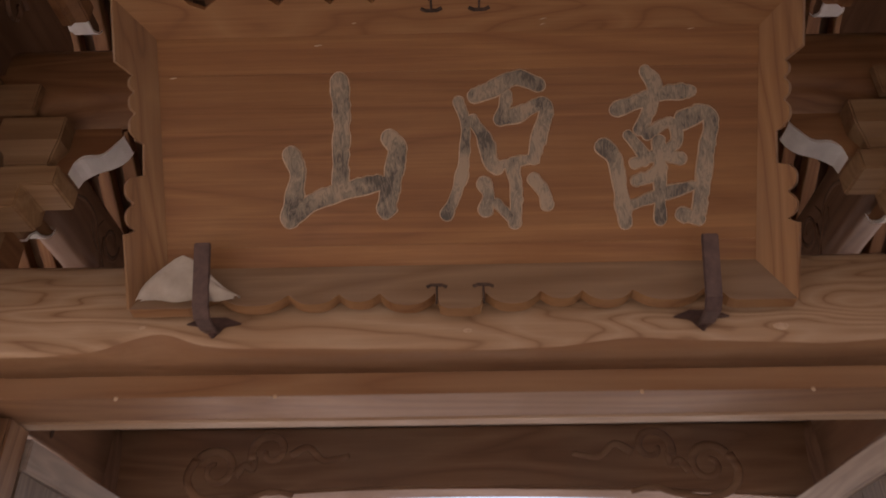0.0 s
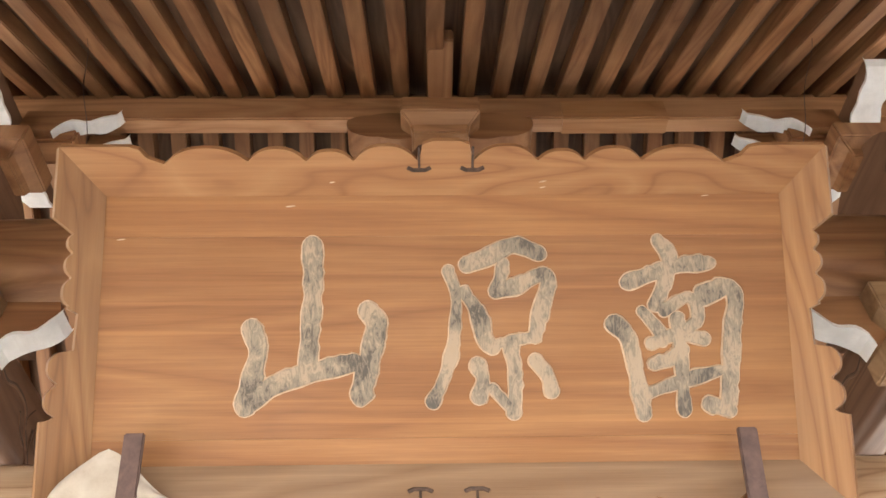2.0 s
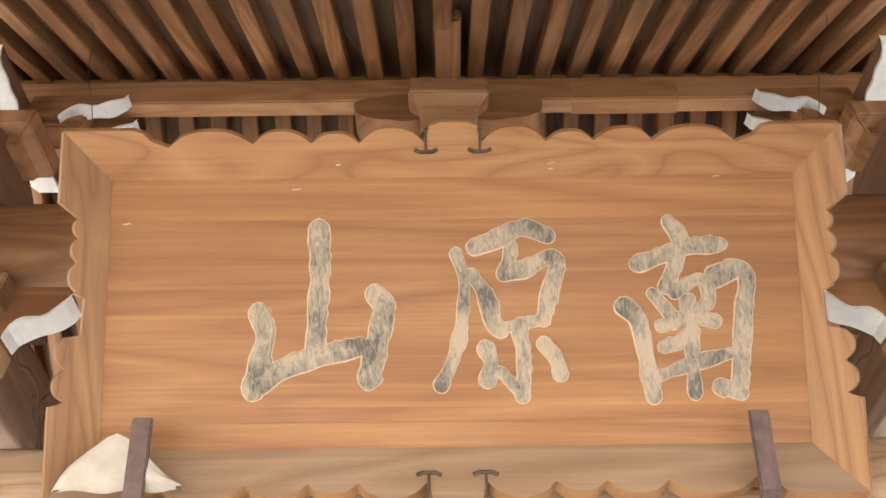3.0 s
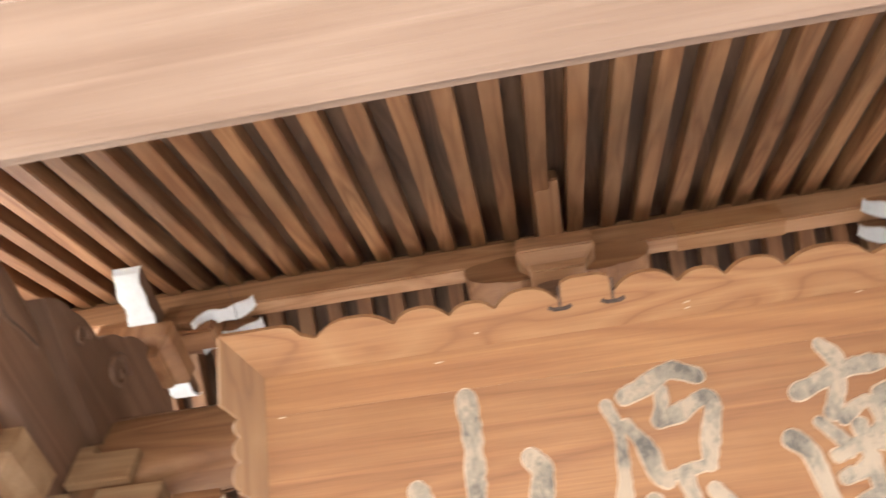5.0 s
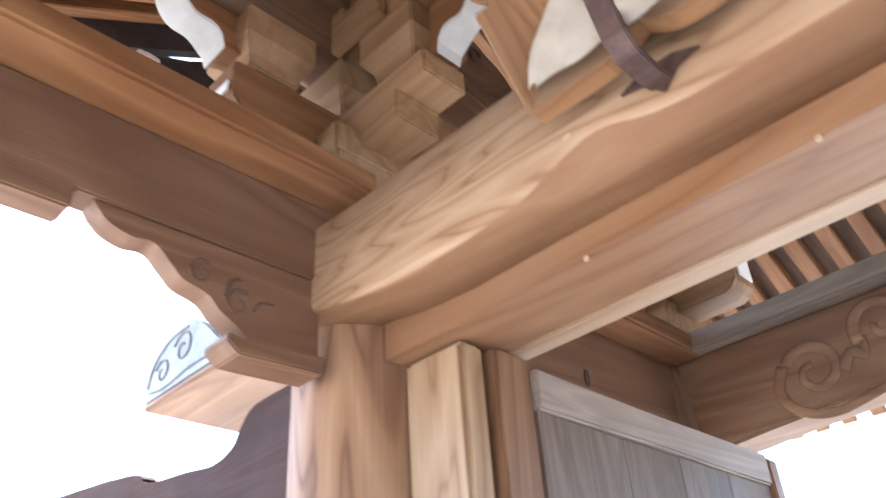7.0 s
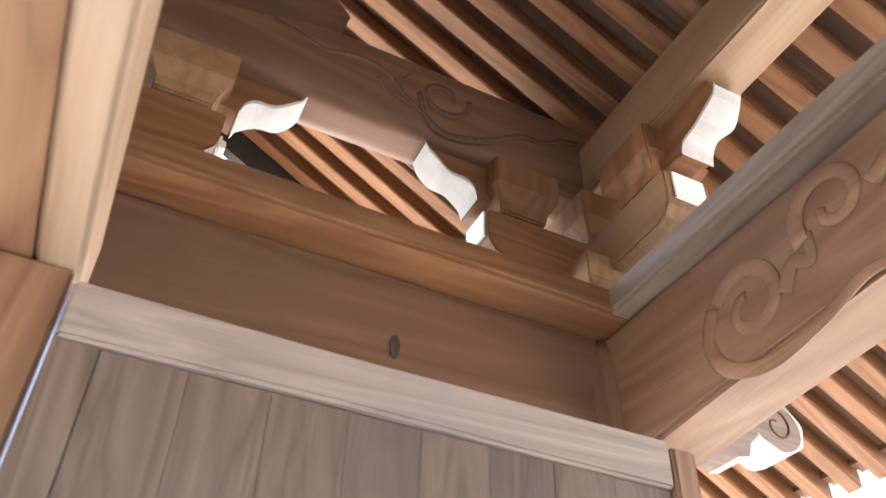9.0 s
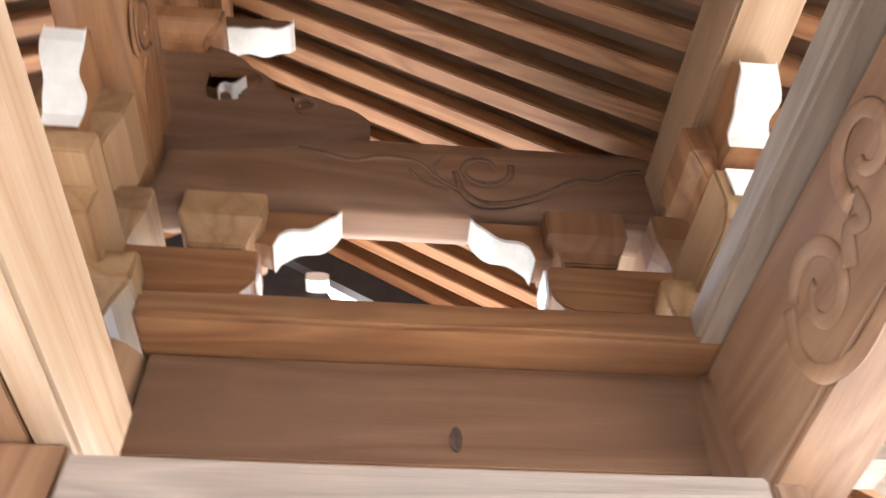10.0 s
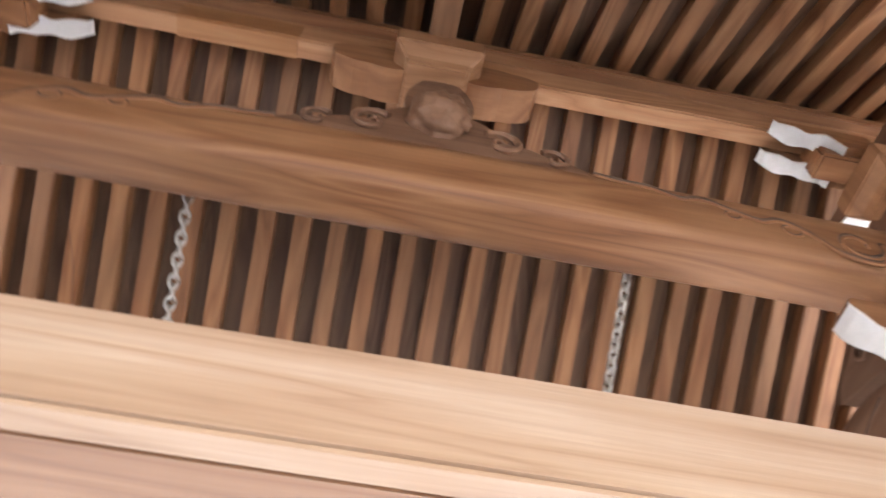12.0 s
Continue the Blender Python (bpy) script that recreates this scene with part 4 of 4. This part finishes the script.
for x in (-0.638, 0.638):
    h = thing("iron_hook", "rust-brown iron hook holding the plaque on the lintel", "hook", "iron hooks")
    part("strap", flat_strap([(-0.008, 2.462), (-0.05, 2.452), (-0.105, 2.455), (-0.125, 2.475), (-0.150, 2.54), (-0.176, 2.605), (-0.183, 2.622)], 0.021, 0.011, x), iron, h, bevel=0.003)
    part("plate", slab([(x + p, z) for p, z in ((-0.075, 2.478), (-0.03, 2.47), (0, 2.435), (0.03, 2.47), (0.075, 2.478), (0.03, 2.497), (-0.03, 2.497))], "y", -0.014, -0.003), iron, h, "lozenge iron plate", bevel=0.003)
pad = thing("folded_pad", "folded off-white cloth pad tucked behind an iron hook", "cloth")
bm = bmesh.new()
rows = []
for i in range(17):
    f = i / 16
    s = -0.80 + 0.25 * f
    hgt = 0.112 * (1 - abs(2 * (f ** 0.8) - 1) ** 1.15)
    row = []
    for k in range(7):
        g = k / 6
        sag = 0.012 * math.sin(g * math.pi) * (1 + 0.6 * math.sin(f * 9))
        row.append(bm.verts.new((s + 0.01 * math.sin(g * 5 + f * 4), -0.106 - 0.012 - sag - g * hgt * 0.55, 2.492 + g * hgt * 0.9 + 0.004 * math.sin(f * 14))))
    rows.append(row)
for a, b in zip(rows, rows[1:]):
    for k in range(6):
        bm.faces.new((a[k], a[k + 1], b[k + 1], b[k]))
bmesh.ops.solidify(bm, geom=bm.faces[:], thickness=0.012)
part("sheet", bm, cloth, pad, smooth=True)

def link_mesh():
    pts = [(0.0105 * math.cos(a) * (1 if abs(math.sin(a)) > 0.5 else 1.15), 0, 0.021 * math.sin(a)) for a in [k * math.tau / 12 for k in range(13)]]
    return finish("link", tube(pts, 0.0048, 6), steel, 0, True)


LINK = link_mesh()
for x in (-1, 1):
    c = thing("chain", "thin grey steel chain holding the back of the plaque", "chain", "plaque chains")
    top, low = Vector((x * 0.615 + 0.02, 0.02, 3.45)), Vector((x * 0.605 + 0.02, -0.40, 3.13))
    n = int((top - low).length / 0.029)
    turn = (top - low).to_track_quat("Z", "Y").to_matrix().to_4x4()
    for k in range(n + 1):
        l = new("link", LINK)
        l.parent = c
        l.matrix_basis = Matrix.Translation(low.lerp(top, k / n)) @ turn @ pose(0, 0, 0, 0, 0, 90 * (k % 2) + 25)
for x, xt in ((-0.845, -1.07), (0.875, 1.17)):
    c = thing("hanging_wire", "thin dark wire from a rafter to the plaque corner", "wire", "plaque wires")
    part("strand", tube([(x + (xt - x) * f + 0.006 * math.sin(f * 9), -0.44 + 0.08 * f, 3.22 + 0.69 * f) for f in [k / 12 for k in range(13)]], 0.0011, 5), iron, c)

# ---- carved brackets under the side beams, side walls ----
for sx in (-1, 1):
    for sy, root in ((-1, 0.05),):
        m = thing("carved_bracket", "dark carved wooden bracket with scrolls under a side beam", "bracket", "carved brackets", "structure")
        wave = smooth_line([(-0.21, 2.335), (-0.235, 2.355), (-0.275, 2.378), (-0.305, 2.405), (-0.36, 2.42), (-0.39, 2.445), (-0.43, 2.478), (-0.475, 2.474), (-0.52, 2.486), (-0.545, 2.505), (-0.56, 2.524)], 4)
        shape = [(-0.03, 2.524), (-0.03, 2.31), (-0.21, 2.31)] + [tuple(q) for q in wave]
        part("body", slab([(root + (q if sy < 0 else -q), z) for q, z in shape], "x", *sorted((sx * 1.566, sx * 1.622))), dark_y, m, bevel=0.002)
        for line in (spiral((-0.235, 2.405), 0.034, 1.1, 1.0, 1, 14), spiral((-0.325, 2.448), 0.032, 1.1, 1.0, 1, 14), [(-0.27, 2.415), (-0.255, 2.455), (-0.23, 2.462)], [(-0.20, 2.40), (-0.18, 2.425), (-0.15, 2.43)]):
            # Thin tubes in the dark colour that stands for carving shade.
            part("scroll", tube([(sx * 1.5655, root + (q if sy < 0 else -q), z) for q, z in smooth_line(line, 3)], 0.0045, 6, taper=0.4), groove_shade, m, smooth=True)
        part("foot", slab([(root + (q if sy < 0 else -q), z) for q, z in ((-0.025, 2.335), (-0.025, 2.295), (-0.235, 2.285), (-0.265, 2.31), (-0.26, 2.328), (-0.21, 2.318))], "x", *sorted((sx * 1.545, sx * 1.64))), dark_y, m, bevel=0.004)
    w = thing("side_wall", "dark boarded side wall with curved shoulder and small tiled roof", "wall", kind="structure")
    crest = smooth_line([(1.70, 2.345), (1.84, 2.345), (1.90, 2.335), (1.945, 2.295), (1.975, 2.26), (2.06, 2.24), (2.2, 2.258), (2.42, 2.285), (2.7, 2.36), (4.6, 2.55)], 5)
    part("boards", slab([(sx * 1.70, 0.0)] + [(sx * q, z) for q, z in crest] + [(sx * 4.6, 0.0)], "y", 0.062, 0.105), stained_x, w)
    part("soffit", box(*sorted((sx * 1.78, sx * 2.37)), 0.0, 0.46, 2.466, 2.486), rear_x, w, "brown eave boards", bevel=0.004)
    face = smooth_line([(2.37, 2.4885), (2.385, 2.55), (2.34, 2.62), (2.25, 2.665), (2.14, 2.668), (2.05, 2.61), (1.97, 2.54), (1.86, 2.49)], 5)
    tilehead = part("roof_end", slab([(sx * q, z) for q, z in face], "y", 0.0, 0.09), tile, w, "grey carved eave tile with swirls", bevel=0.006)
    for line in (spiral((2.17, 2.59), 0.055, 1.3, 0.4, 1, 16, 0.2), spiral((2.28, 2.555), 0.042, 1.2, 0.4, 1, 14, 0.2), [(2.36, 2.53), (2.33, 2.60), (2.25, 2.645), (2.15, 2.65)], [(2.34, 2.51), (2.25, 2.50), (2.12, 2.515), (2.0, 2.51)]):
        part("swirl", tube([(sx * q, -0.001, z) for q, z in smooth_line(line, 3)], 0.004, 6, taper=0.3), dull_tile, tilehead, smooth=True)
    part("roof_slope", slab([(sx * q, z) for q, z in ((1.80, 2.49), (2.36, 2.49), (2.34, 2.60), (2.15, 2.65), (1.80, 2.56))], "y", 0.092, 0.46), dull_tile, w, "weathered grey roof tiles")

# ---- nicks and chips on the plaque ----
for x, y, w, h in ((-0.355, 0.275, 0.013, 0.0035), (0.221, 0.325, 0.012, 0.004), (0.222, 0.314, 0.009, 0.003), (-0.258, 0.325, 0.008, 0.003), (-0.735, 0.20, 0.011, 0.003), (0.60, 0.296, 0.010, 0.002)):
    lift = 0.004 + max(0.0, y - 0.30) * FORE / OUT
    part("chip", slab([(x + w * math.cos(a) * (0.8 + 0.6 * noise.noise((a, x * 9, y))), y + 0.55 * h * math.sin(a + 0.6)) for a in [k * math.tau / 9 for k in range(9)]], "y", 0, 0.003), rim, plaque, "pale chipped wood").matrix_basis = Matrix(((1, 0, 0, 0), (0, 0, 1, 0), (0, 1, 0, lift), (0, 0, 0, 1)))

# ---- beam ends through the rear posts, chips on the lintel ----
for sx in (-1, 1):
    e = thing("beam_nose", "carved side-beam end with white-painted underside behind the rear post", "beam end", "rear beam ends", "structure", (sx * POST_X, REAR_Y, 0))
    arc = [(0.50 + 0.085 * math.cos(radians(d)), 2.655 + 0.075 * math.sin(radians(d))) for d in range(-150, 91, 12)]
    body = [(0.12, 2.73), (0.12, 2.55), (0.30, 2.55), (0.33, 2.525), (0.37, 2.535), (0.385, 2.575), (0.415, 2.605)] + arc
    horn = part("nose", slab(body, "x", -0.06, 0.06), grey_y, e, "greyed carved arm end")
    bm = bmesh.new()
    rows = []
    for d in range(-150, 61, 10):
        r = 1.06 + 0.035 * math.sin(d * 0.12)
        q, z = 0.50 + 0.085 * r * math.cos(radians(d)), 2.655 + 0.075 * r * math.sin(radians(d))
        rows.append([bm.verts.new((w, q, z)) for w in (-0.064, 0.064)])
    for p, q in zip(rows, rows[1:]):
        bm.faces.new((p[0], p[1], q[1], q[0]))
    bmesh.ops.solidify(bm, geom=bm.faces[:], thickness=0.006)
    part("painted_tip", bm, white, horn, "chalk-white painted underside")
    for w in (-0.061, 0.061):
        # Scroll line drawn by a dark tube, its recess shade put into colour.
        part("scroll", tube([(w, q, z) for q, z in spiral((0.50, 2.655), 0.055, 1.1, 2.0, -1)], 0.004, 6, taper=0.4), groove_shade, horn, smooth=True)
for k, (x, z, w) in enumerate(((0.03, 2.452, 0.016), (0.84, 2.45, 0.028), (-0.83, 2.475, 0.014))):
    part("chip", slab([(x + w * math.cos(a) * (0.7 + 0.3 * noise.noise((a, k, 0))), z + 0.35 * w * math.sin(a)) for a in [q * math.tau / 9 for q in range(9)]], "y", -0.0035, 0.004), rim, lintel, "pale chipped spot")
